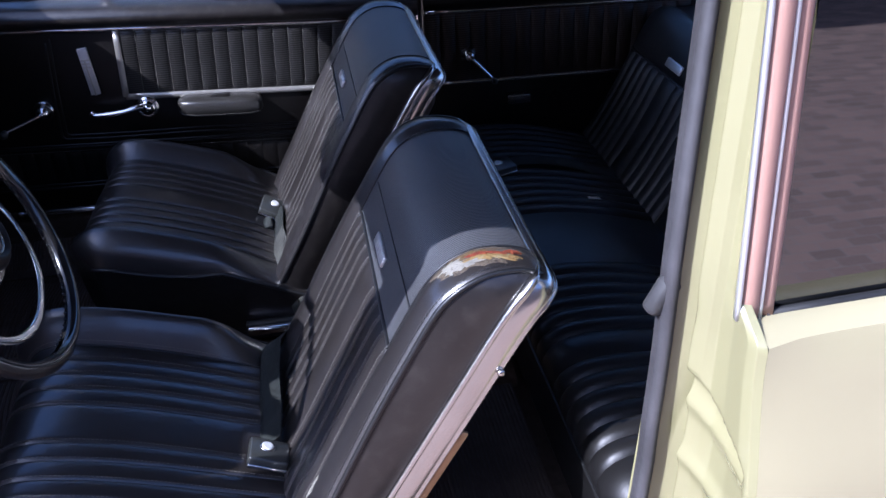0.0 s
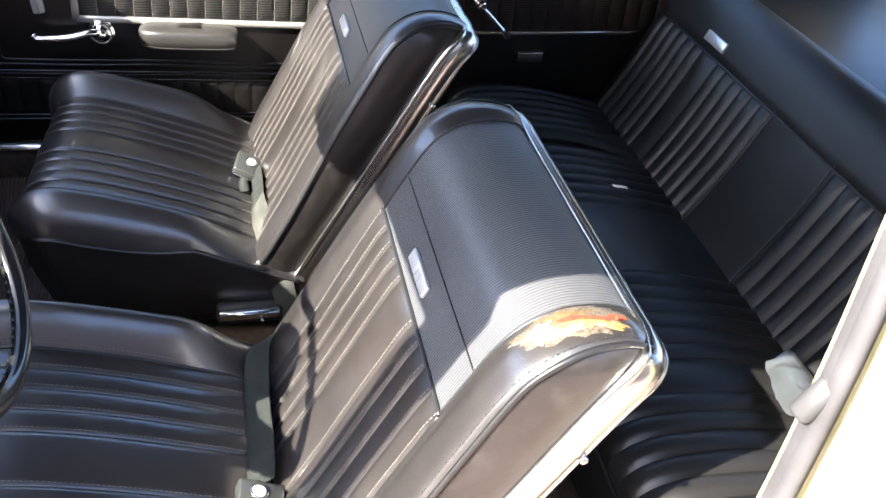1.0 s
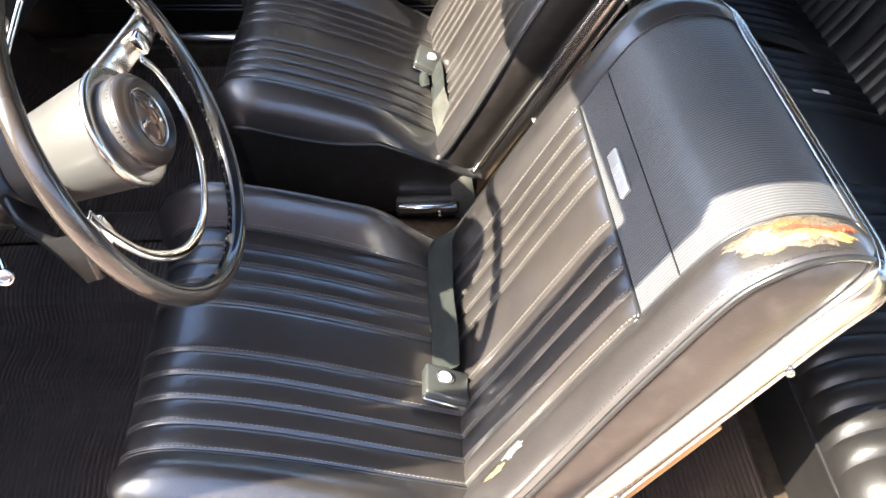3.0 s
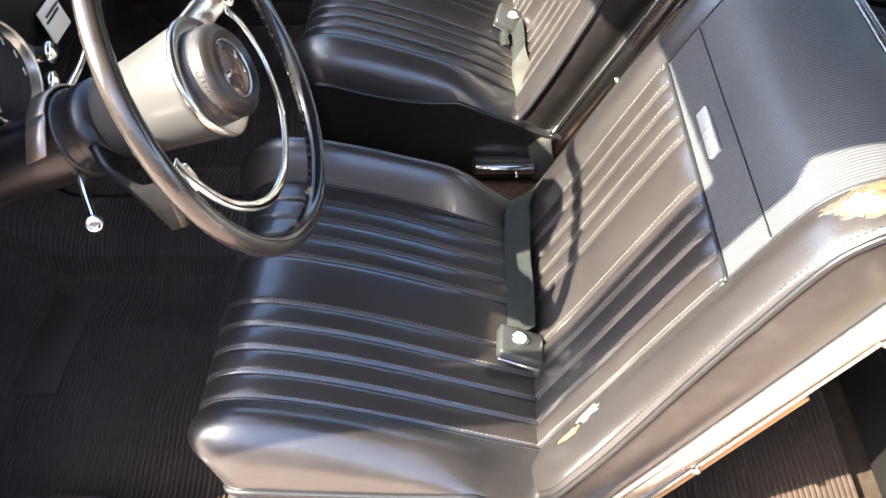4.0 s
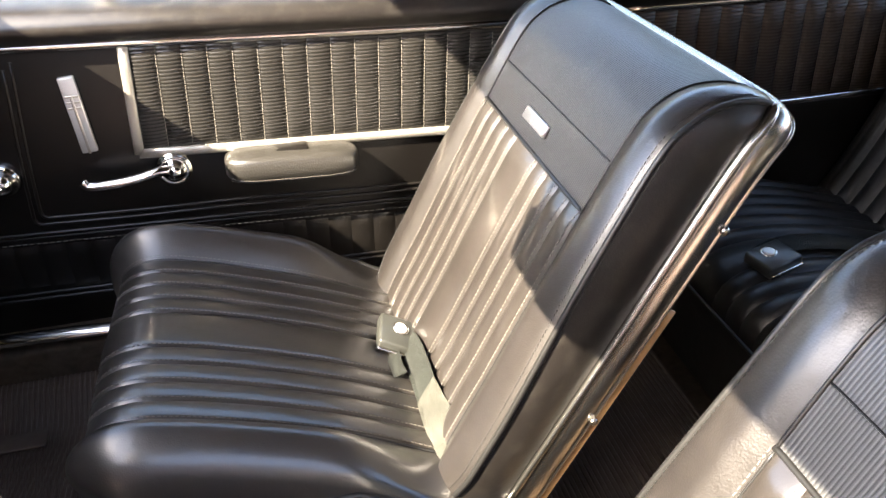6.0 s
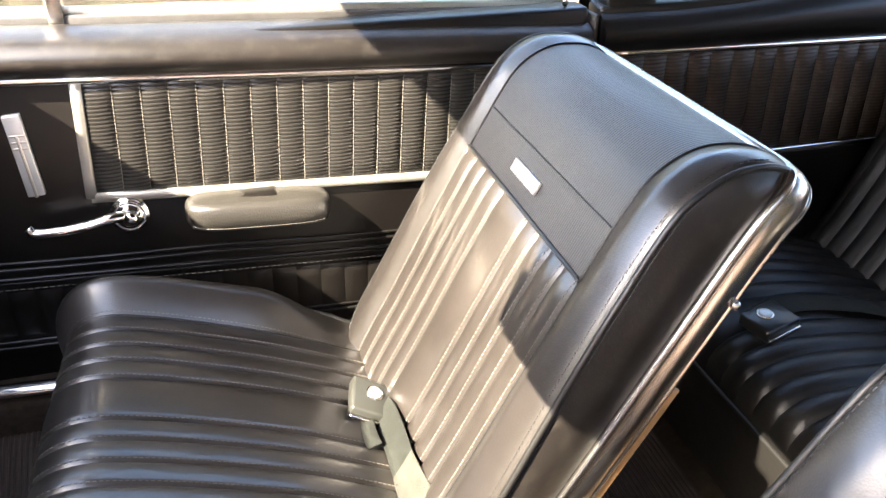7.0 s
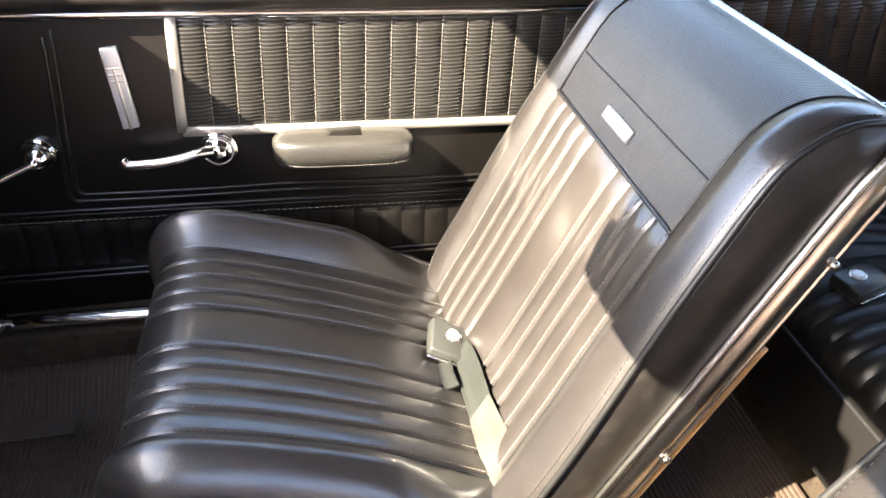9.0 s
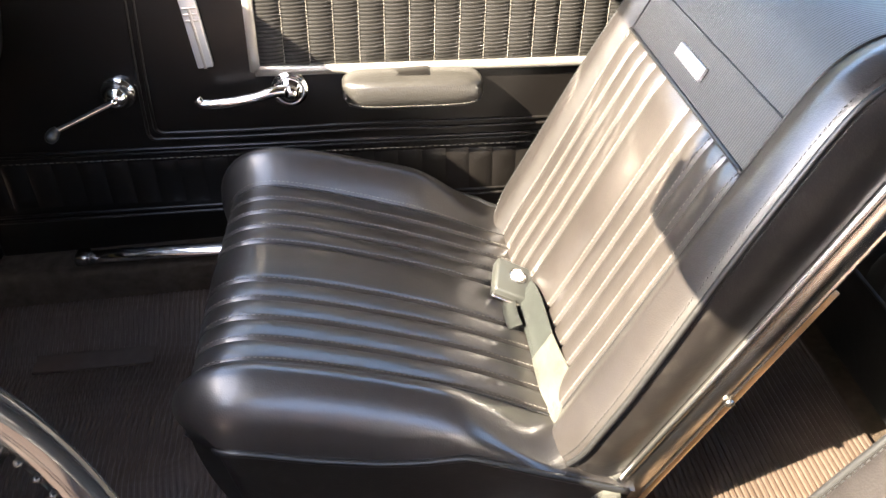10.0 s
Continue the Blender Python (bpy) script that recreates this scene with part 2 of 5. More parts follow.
def sweep(name, path, section, outward, closed=False, cap=True, widths=None):
    """A section of (side, out) points carried along a path; outward gives the out direction at each path point."""
    path = [Vector(p) for p in path]
    n, k = len(path), len(section)
    verts, faces, uvs = [], [], []
    run = 0.0
    for i, p in enumerate(path):
        if i:
            run += (p - path[i - 1]).length
        a = path[(i + 1) % n] if (closed or i + 1 < n) else p
        b = path[i - 1] if (closed or i) else p
        t = (a - b).normalized()
        o = Vector(outward[i] if isinstance(outward, list) else outward)
        o = (o - t * o.dot(t)).normalized()
        s = t.cross(o)
        for q, (x, y) in enumerate(section):
            verts.append(p + s * (x * (widths[i] if widths else 1.0)) + o * y)
            uvs.append((q / k, run))
    for i in range(n if closed else n - 1):
        for j in range(k):
            a, b = i * k + j, i * k + (j + 1) % k
            c, d = ((i + 1) % n) * k + (j + 1) % k, ((i + 1) % n) * k + j
            faces.append((a, b, c, d))
    if cap and not closed:
        faces.append(tuple(range(k))[::-1])
        faces.append(tuple(range((n - 1) * k, n * k)))
    return mesh_of(name, verts, faces, uvs)


def circle(r, n=8, sx=1.0):
    return [(r * sx * math.cos(2 * math.pi * i / n), r * math.sin(2 * math.pi * i / n)) for i in range(n)]


def tube(name, path, r, n=8, closed=False, up=(0.13, 0.21, 0.97)):
    return sweep(name, path, circle(r, n), Vector(up), closed)


def lathe(name, profile, base, axis, n=32):
    """Turns a profile of (distance along axis, radius) about an axis through base."""
    axis = Vector(axis).normalized()
    s = axis.orthogonal().normalized()
    w = axis.cross(s)
    verts, faces = [], []
    for d, r in profile:
        for i in range(n):
            a = 2 * math.pi * i / n
            verts.append(Vector(base) + axis * d + (s * math.cos(a) + w * math.sin(a)) * r)
    for j in range(len(profile) - 1):
        for i in range(n):
            a, b = j * n + i, j * n + (i + 1) % n
            faces.append((a, b, b + n, a + n))
    faces.append(tuple(range(n))[::-1])
    faces.append(tuple(range((len(profile) - 1) * n, len(profile) * n)))
    me = mesh_of(name, verts, faces)
    return me


def rbox(name, centre, size, bevel=0.004, turn=None, seg=2):
    """A box with rounded edges."""
    bm = bmesh.new()
    bmesh.ops.create_cube(bm, size=1.0)
    bmesh.ops.scale(bm, vec=size, verts=bm.verts)
    if bevel:
        bmesh.ops.bevel(bm, geom=bm.edges[:], offset=min(bevel, min(size) * 0.49), segments=seg, profile=0.5, affect="EDGES")
    m = Matrix.Translation(centre) @ (turn.to_4x4() if turn is not None else Matrix())
    bmesh.ops.transform(bm, matrix=m, verts=bm.verts)
    for f in bm.faces:
        f.smooth = bevel > 0
    me = bpy.data.meshes.new(name)
    bm.to_mesh(me)
    bm.free()
    return me



def ramp01(a, b, x):
    t = min(1.0, max(0.0, (x - a) / (b - a)))
    return t * t * (3 - 2 * t)


class Profile:
    """A smooth curve in the x-z plane, by arc length, with its outward normal."""

    def __init__(self, pts):
        p = smooth_path([Vector((x, 0, z)) for x, z in pts], 10)
        self.p, self.s = p, [0.0]
        for a, b in zip(p, p[1:]):
            self.s.append(self.s[-1] + (b - a).length)
        self.length = self.s[-1]

    def at(self, s):
        s = min(max(s, 0.0), self.length)
        i = min(int(np.searchsorted(self.s, s, side="right")) - 1, len(self.p) - 2)
        t = (s - self.s[i]) / max(1e-9, self.s[i + 1] - self.s[i])
        c = self.p[i].lerp(self.p[i + 1], t)
        a, b = self.p[max(0, i - 1)], self.p[min(len(self.p) - 1, i + 2)]
        d = (b - a).normalized()
        return c, Vector((-d.z, 0, d.x))

    def nearest(self, x, z):
        i = min(range(len(self.p)), key=lambda k: (self.p[k].x - x) ** 2 + (self.p[k].z - z) ** 2)
        return self.s[i]


def stitches(name, paths, pitch=0.0062, long=0.0036, r=0.00048):
    """Short raised threads along the given paths, all in one mesh."""
    verts, faces = [], []
    for path in paths:
        run, nxt = 0.0, 0.0
        for a, b in zip(path, path[1:]):
            d = b - a
            ln = d.length
            if ln < 1e-7:
                continue
            d.normalize()
            while nxt < run + ln:
                c = a + d * (nxt - run)
                s = d.orthogonal().normalized() * r
                w = d.cross(s)
                k = len(verts)
                for e in (c - d * long * 0.5, c + d * long * 0.5):
                    verts += [e + s + w, e - s + w, e - s - w, e + s - w]
                faces += [(k, k + 1, k + 5, k + 4), (k + 1, k + 2, k + 6, k + 5), (k + 2, k + 3, k + 7, k + 6),
                          (k + 3, k, k + 4, k + 7), (k + 3, k + 2, k + 1, k), (k + 4, k + 5, k + 6, k + 7)]
                nxt += pitch
            run += ln
    return mesh_of(name, verts, faces, smooth=False)


FLOOR = 0.46
GROUND = 0.17
DRIVER_Y, PASSENGER_Y = -0.375, 0.37

# pleat seams across a seat, from its middle: one wide pleat, four narrow ones on each side
SEAMS = [-0.185, -0.149, -0.113, -0.077, -0.041, 0.041, 0.077, 0.113, 0.149, 0.185]


def pleat_bump(y):
    """Height 0..1 of the pleats at y."""
    for a, b in zip(SEAMS, SEAMS[1:]):
        if a <= y <= b:
            t = (y - a) / (b - a)
            p = 0.40 if b - a < 0.05 else 0.24
            return max(0.0, math.sin(math.pi * t)) ** p * (1.0 if b - a < 0.05 else 1.1)
    return 0.0


BACK = Profile([(-0.215, 0.555), (-0.187, 0.63), (-0.135, 0.725), (-0.080, 0.829), (-0.025, 0.93), (0.022, 1.012),
                (0.050, 1.043), (0.084, 1.059), (0.120, 1.060), (0.147, 1.053), (0.160, 1.044)])
S_PIP = BACK.nearest(-0.025, 0.93)
S_BAND = S_PIP + 0.062


def back_half(s):
    return 0.263 - 0.035 * ramp01(0.11, 0.0, s) - 0.017 * ramp01(0.15, BACK.length - 0.1, s) - 0.012 * ramp01(BACK.length - 0.12, BACK.length, s)


def back_at(y, s, pleated=True, lift=0.0):
    """The seat back's face at y across and s up along it."""
    c, n = BACK.at(s)
    w = back_half(s)
    u = min(1.0, abs(y) / w)
    o = 0.014 * ramp01(0.178, 0.215, abs(y)) * (1 - 0.6 * ramp01(S_PIP - 0.12, BACK.length, s))
    e = max(0.0, (u - 0.82) / 0.18)
    o -= 0.012 * (1 - math.sqrt(max(0.0, 1 - e * e))) * (1 - 0.5 * ramp01(BACK.length - 0.24, BACK.length + 0.02, s))
    if pleated and s < S_PIP:
        o += 0.0065 * pleat_bump(y) * min(1.0, max(0.0, (S_PIP - s) / 0.022)) ** 0.5
    return c + n * (o + lift) + Vector((0, y, 0))


# centre line of the chrome band along the shell's side
TRIM_SIDE = [(-0.150, 0.525), (-0.107, 0.600), (-0.049, 0.700), (0.009, 0.800), (0.067, 0.900), (0.105, 0.966), (0.130, 1.006)]
TRIM_END = Profile(TRIM_SIDE)
TRIM_OUT = Vector((0.865, 0, -0.50))
CUSH = Profile([(-0.12, 0.582), (-0.20, 0.620), (-0.32, 0.672), (-0.42, 0.709), (-0.50, 0.731), (-0.553, 0.738),
                (-0.590, 0.727), (-0.610, 0.698), (-0.616, 0.655)])
# how a cushion is stuffed: which side is the car's middle, how full it is, and the height of its two bolsters
STUFFING = {}


def cush_half(s):
    return 0.268 - 0.050 * ramp01(CUSH.length - 0.13, CUSH.length, s) ** 2


def welt_z(x, rise=0.0, nose=0.046):
    """Height of the welt along the cushion's sides; it arches up by rise at the middle of a full side."""
    arch = rise * (1.9 * ramp01(-0.19, -0.36, x) - 0.9 - 0.7 * ramp01(-0.42, -0.56, x))
    return arch + 0.636 + 0.022 * ramp01(-0.155, -0.215, x) + nose * ramp01(-0.34, -0.60, x) - 0.045 * ramp01(-0.17, -0.10, x)


def cush_at(y, s, lift=0.0):
    c, _ = CUSH.at(s)
    a, _ = CUSH.at(s + 0.004)
    b, _ = CUSH.at(s - 0.004)
    d = (a - b).normalized()
    n = Vector((d.z, 0, -d.x))
    w = cush_half(s)
    front = ramp01(CUSH.length - 0.12, CUSH.length, s)
    side = y * STUFFING["inner"]
    full = (STUFFING["lift"] + 0.006 * max(-1.0, min(1.0, side / 0.185))) * ramp01(0.02, 0.22, s)
    o = lift
    if abs(y) < 0.185:
        o += 0.0043 * pleat_bump(y) ** 0.72 * (1 - ramp01(CUSH.length - 0.075, CUSH.length - 0.035, s)) * ramp01(0.0, 0.05, s)
    p = c + n * o + Vector((STUFFING["skew"] * (1 + 0.6 * max(0.0, -side / 0.268)) * ramp01(CUSH.length - 0.28, CUSH.length - 0.04, s), y, full))
    if abs(y) <= 0.1851:
        return p
    t = (abs(y) - 0.185) / (w - 0.185)
    dome = STUFFING["inner_dome"] if side > 0 else STUFFING["outer_dome"]
    p += n * (dome * math.sin(math.pi * min(0.5, t * 0.9)) * ramp01(0.09, 0.25, s) * (1 - 0.85 * front))
    keep = max(0.0, 1 - t ** 2.3) ** 0.47
    rise = STUFFING["rise"] if side < 0 else 0.0
    low = min(welt_z(p.x, rise, STUFFING["nose"] if side < 0 else 0.046) + 0.6 * full, c.z - 0.004 + rise)
    if p.z > low:
        p.z = low + (p.z - low) * keep
    p.x += 0.044 * t ** 5 * ramp01(CUSH.length - 0.20, CUSH.length - 0.02, s)
    return p + n * (-0.018 * (1 - keep) * front)


def bucket_seat(y, inner, lift, inner_dome, outer_dome, rise, skew, nose):
    STUFFING.update(inner=inner, lift=lift, inner_dome=inner_dome, outer_dome=outer_dome, rise=rise, skew=skew, nose=nose)
    seat = thing("bucket_seat", (-0.3, 0, FLOOR), "", "car seat", "front bucket seats")
    back_rows = span(0.0, S_PIP, 34)
    # cushion
    crow = span(0.0, CUSH.length, 60)
    for a, b in zip(SEAMS, SEAMS[1:]):
        part("cushion_pleat", sheet("cushion_pleat", lambda u, v: cush_at(u, v), span(a, b, 10 if b - a < 0.05 else 16), crow), VINYL_PLEAT, seat)
    for sg in (-1, 1):
        def bol(u, v, sg=sg):
            return cush_at(sg * (0.185 + u * (cush_half(v) - 0.185)), v)
        part("cushion_bolster", sheet("cushion_bolster", bol, span(0, 1, 18), crow, uv=lambda u, v: (u * 0.08, v), flip=sg < 0), VINYL, seat)
    for sg in (-1, 1):
        part("bolster_seam", tube("bolster_seam", [cush_at(sg * 0.1855, s, 0.0004) for s in crow[5:-2]], 0.0021, 6), PIPING, seat)
        part("bolster_seam", tube("bolster_seam", [back_at(sg * 0.1855, s, False, 0.0002) for s in back_rows[3:]], 0.0013, 6), PIPING, seat)
    left = [cush_at(-cush_half(s), s) for s in crow[1:]]
    right = [cush_at(cush_half(s), s) for s in crow[1:]]
    front = [cush_at(t, CUSH.length) for t in span(-cush_half(CUSH.length), cush_half(CUSH.length), 20)]
    edge = left + front[1:-1] + right[::-1]
    part("cushion_welt", tube("cushion_welt", [p + Vector((0, 0.001 * (1 if p.y > 0 else -1), -0.001)) for p in edge], 0.0042, 8), PIPING, seat)
    # skirt under the welt
    def skirt(u, v):
        p = edge[int(u)]
        q = Vector((p.x + 0.030 * v * ramp01(-0.3, -0.55, p.x), p.y * (1 - 0.07 * v), p.z - v * (p.z - 0.492)))
        bulge = 0.004 * math.sin(math.pi * min(1, v * 1.2))
        return q + Vector((-bulge if abs(p.y) < 0.23 and p.x < -0.5 else 0, bulge * (1 if p.y > 0 else -1), 0))
    part("cushion_skirt", sheet("cushion_skirt", skirt, list(range(len(edge))), span(0, 1, 9)), VINYL_SIDE, seat)
    part("seat_base", rbox("seat_base", (-0.36, 0, 0.485), (0.44, 0.40, 0.05), 0.012), BLACK, seat)
    for sg in (-1, 1):
        part("seat_track", rbox("seat_track", (-0.37, sg * 0.17, FLOOR + 0.013), (0.50, 0.035, 0.026), 0.004), BLACK, seat)
    # back
    for a, b in zip(SEAMS, SEAMS[1:]):
        part("back_pleat", sheet("back_pleat", lambda u, v: back_at(u, v), span(a, b, 10 if b - a < 0.05 else 16), back_rows, flip=True), VINYL_PLEAT, seat)
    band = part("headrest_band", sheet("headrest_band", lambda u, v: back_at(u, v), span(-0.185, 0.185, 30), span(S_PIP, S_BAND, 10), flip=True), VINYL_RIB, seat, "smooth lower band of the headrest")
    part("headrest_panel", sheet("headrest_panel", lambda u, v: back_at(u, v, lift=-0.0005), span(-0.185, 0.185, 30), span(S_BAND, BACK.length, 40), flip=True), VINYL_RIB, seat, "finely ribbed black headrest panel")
    rows = span(0.0, BACK.length, 70)
    for sg in (-1, 1):
        def bol2(u, v, sg=sg):
            return back_at(sg * (0.185 + u * (back_half(v) - 0.185)), v)
        part("back_bolster", sheet("back_bolster", bol2, span(0, 1, 18), rows, uv=lambda u, v: (u * 0.08, v), flip=sg > 0), VINYL, seat)
        seam = [back_at(sg * back_half(s), s) for s in rows]
        def side(u, v, sg=sg, seam=seam):
            p = seam[int(v)]
            f = v / (len(seam) - 1)
            c, _ = TRIM_END.at(TRIM_END.length * min(1.0, f * 1.13))
            top = ramp01(0.88, 1.0, f)
            q = Vector((c.x + 0.024 * top, sg * (0.252 - 0.008 * top), c.z + 0.032 * top)) - TRIM_OUT * 0.017 * (1 - top)
            m = p.lerp(q, u)
            return m + Vector((0, sg * 0.007 * math.sin(math.pi * u) * (1 - 0.7 * top), 0))
        part("side_panel", sheet("side_panel", side, span(0, 1, 14), list(range(len(seam))), flip=sg > 0), VINYL_SIDE, seat, "smooth side panel")
        part("side_welt", tube("side_welt", [p + Vector((0, sg * 0.002, 0)) for p in seam[6:]], 0.0035, 8), PIPING, seat)
        inner = [back_at(sg * 0.186, s, False, 0.0005) for s in span(S_PIP, BACK.length - 0.004, 50)]
        part("headrest_welt", tube("headrest_welt", inner, 0.0017, 6), PIPING, seat)
    part("headrest_welt", tube("headrest_welt", [back_at(t, S_PIP, False, 0.001) for t in span(-0.187, 0.187, 40)], 0.0026, 6), PIPING, seat)
    part("headrest_seam", tube("headrest_seam", [back_at(t, S_BAND, False, 0.0002) for t in span(-0.185, 0.185, 40)], 0.0011, 6), PIPING, seat)
    # stitching beside the pleat seams and the welts
    runs = [[back_at(t + 0.0042, s, True, 0.0003) for s in span(0.02, S_PIP - 0.004, 60)] for t in SEAMS]
    runs += [[cush_at(t + 0.0042, s, 0.0003) for s in span(0.05, CUSH.length - 0.06, 70)] for t in SEAMS]
    dark_runs = []
    for sg in (-1, 1):
        for off in (0.006, -0.006):
            dark_runs.append([back_at(sg * (back_half(s) - max(off, 0.0)), s, True, 0.0005) + (Vector((0.006, sg * 0.0022, -0.003)) if off < 0 else Vector()) for s in span(0.06, BACK.length - 0.03, 90)])
    tagged(part("stitching", stitches("stitching", runs), STITCH, seat, "pale thread stitching along the seams"), kind="stuff")
    tagged(part("stitching", stitches("stitching", dark_runs), PIPING, seat, "black thread stitching beside the welts"), kind="stuff")
    # chrome band round the shell
    outs = []
    lo = [Vector((x, -0.254, z)) for x, z in TRIM_SIDE]
    hi = [Vector((0.148, -0.251, 1.026)), Vector((0.160, -0.240, 1.038)), Vector((0.163, -0.215, 1.043)), Vector((0.162, -0.165, 1.045)), Vector((0.162, -0.08, 1.045))]
    ctrl = lo + hi
    ctrl = ctrl + [Vector((p.x, -p.y, p.z)) for p in ctrl[::-1]]
    path = smooth_path(ctrl, 6)
    for p in path:
        top = 1 - ramp01(0.205, 0.250, abs(p.y))
        outs.append(Vector((0.50 * top + 0.12, (1 - top) * (1 if p.y > 0 else -1), 0.85 * top)))
    sec = [(-0.0210, -0.006), (-0.0210, 0.0010), (-0.0195, 0.0036), (-0.0168, 0.0050), (-0.0140, 0.0036), (-0.0128, 0.0020), (-0.0112, 0.0028), (-0.0050, 0.0058), (0.0030, 0.0070), (0.0110, 0.0062), (0.0160, 0.0042), (0.0168, 0.0058), (0.0195, 0.0056), (0.0210, 0.0030), (0.0210, -0.006)]
    band = part("chrome_band", sweep("chrome_band", path, sec, outs, widths=[0.42 + 0.58 * ramp01(0.205, 0.248, abs(p.y)) for p in path]), BAND, seat, "bright chrome band along the shell's edge")
    for sg in (-1, 1):
        for x, z in ((0.103, 0.926), (-0.029, 0.697)):
            part("screw", lathe("screw", [(0, 0.0052), (0.002, 0.0050), (0.0036, 0.0036), (0.0042, 0.0012)], (x, sg * 0.2595, z), (0, sg, 0), 12), CHROME_WORN, band)
    # hard shell behind
    def shell(u, v):
        c, _ = TRIM_END.at(TRIM_END.length * min(1.0, v * 1.1))
        top = ramp01(0.86, 1.0, v)
        w = 0.251 - 0.010 * top
        deep = (0.016 + 0.040 * (1 - abs(u) ** 7)) * (1 - 0.85 * top)
        return Vector((c.x + 0.018 * top, u * w, c.z + 0.036 * top)) + TRIM_OUT * deep
    part("back_shell", sheet("back_shell", shell, [math.sin(t) for t in span(-1.5707, 1.5707, 34)], span(0, 1, 24)), SHELL, seat, "dark brown-black hard back shell")
    for sg in (-1, 1):
        rim = [TRIM_END.at(t)[0] + TRIM_OUT * 0.0265 + Vector((0, sg * 0.2515, 0)) for t in span(0.0, TRIM_END.length * 0.66, 20)]
        part("shell_edge", sweep("shell_edge", rim, [(-0.0060, -0.003), (-0.0060, 0.0016), (-0.0045, 0.0026), (0.0045, 0.0026), (0.0060, 0.0016), (0.0060, -0.003)], Vector((0, sg, 0))), SHELL_EDGE, seat, "tan metal edge of the shell")
    # name plate on the headrest
    c0 = back_at(0.01, S_PIP + 0.032, False, 0.003)
    _, nn = BACK.at(S_PIP + 0.032)
    turn = Matrix((Vector((nn.z, 0, -nn.x)), Vector((0, 1, 0)), nn)).transposed()
    em = part("emblem", rbox("emblem", c0, (0.017, 0.078, 0.006), 0.0018, turn), EMBLEM, seat, "bright rectangular metal emblem")
    for k in (-0.013, 0.0, 0.010):
        part("emblem_line", rbox("emblem_line", c0 + nn * 0.0032 + Vector((0, k, 0)), (0.012, 0.0015, 0.0012), 0.0003, turn), EMBLEM_LINE, em)
    seat.location.y = y
    return seat


driver_seat = bucket_seat(DRIVER_Y, 1, -0.003, 0.062, 0.022, 0.0, 0.0, 0.010)
passenger_seat = bucket_seat(PASSENGER_Y, -1, 0.009, 0.034, 0.048, 0.032, 0.016, 0.046)
tagged(driver_seat, "black vinyl driver's bucket seat with pleats and a torn outer corner", "car seat")
tagged(passenger_seat, "black pleated vinyl passenger bucket seat with chrome-edged shell", "car seat")


WALL_BRICK = PAVING.copy()
WALL_BRICK.name = "wall_brick"
vt = WALL_BRICK.node_tree
mp = vt.nodes.new("ShaderNodeMapping")
mp.inputs["Rotation"].default_value = (radians(90), 0, 0)
vt.links.new([n for n in vt.nodes if n.type == "TEX_COORD"][-1].outputs["Object"], mp.inputs["Vector"])
vt.links.new(mp.outputs[0], [n for n in vt.nodes if n.type == "TEX_BRICK"][0].inputs["Vector"])

# ---------- wear of the driver's seat ----------
def mottled(name, colours, scale, rough=0.9):
    """A surface of several colours in ragged patches."""
    m = material(name, colours[0], rough, var=0.1, grain=0.5, grain_scale=300)
    nt = m.node_tree
    b = nt.nodes["Principled BSDF"]
    tc = nt.nodes.new("ShaderNodeTexCoord")
    n = nt.nodes.new("ShaderNodeTexNoise")
    n.inputs["Scale"].default_value, n.inputs["Detail"].default_value, n.inputs["Distortion"].default_value = scale, 9, 1.2
    nt.links.new(tc.outputs["Object"], n.inputs["Vector"])
    r = nt.nodes.new("ShaderNodeValToRGB")
    e = r.color_ramp.elements
    while len(e) < len(colours):
        e.new(0.5)
    for i, c in enumerate(colours):
        e[i].position = 0.30 + 0.42 * i / (len(colours) - 1)
        e[i].color = (*c, 1)
    nt.links.new(n.outputs[0], r.inputs[0])
    nt.links.new(r.outputs[0], b.inputs["Base Color"])
    return m


FRAYED = mottled("frayed_backing_mix", [(0.012, 0.008, 0.005), (0.048, 0.033, 0.018), (0.085, 0.068, 0.044), (0.024, 0.017, 0.011), (0.095, 0.085, 0.065)], 130)
PADDING = mottled("mustard_padding_mix", [(0.030, 0.016, 0.005), (0.080, 0.046, 0.010), (0.105, 0.075, 0.028)], 150)
FOAM = mottled("orange_foam_mix", [(0.070, 0.010, 0.002), (0.125, 0.020, 0.003), (0.160, 0.040, 0.005)], 80)
FOAM_PALE = mottled("pale_foam_mix", [(0.120, 0.060, 0.012), (0.170, 0.110, 0.030), (0.170, 0.140, 0.070)], 100)


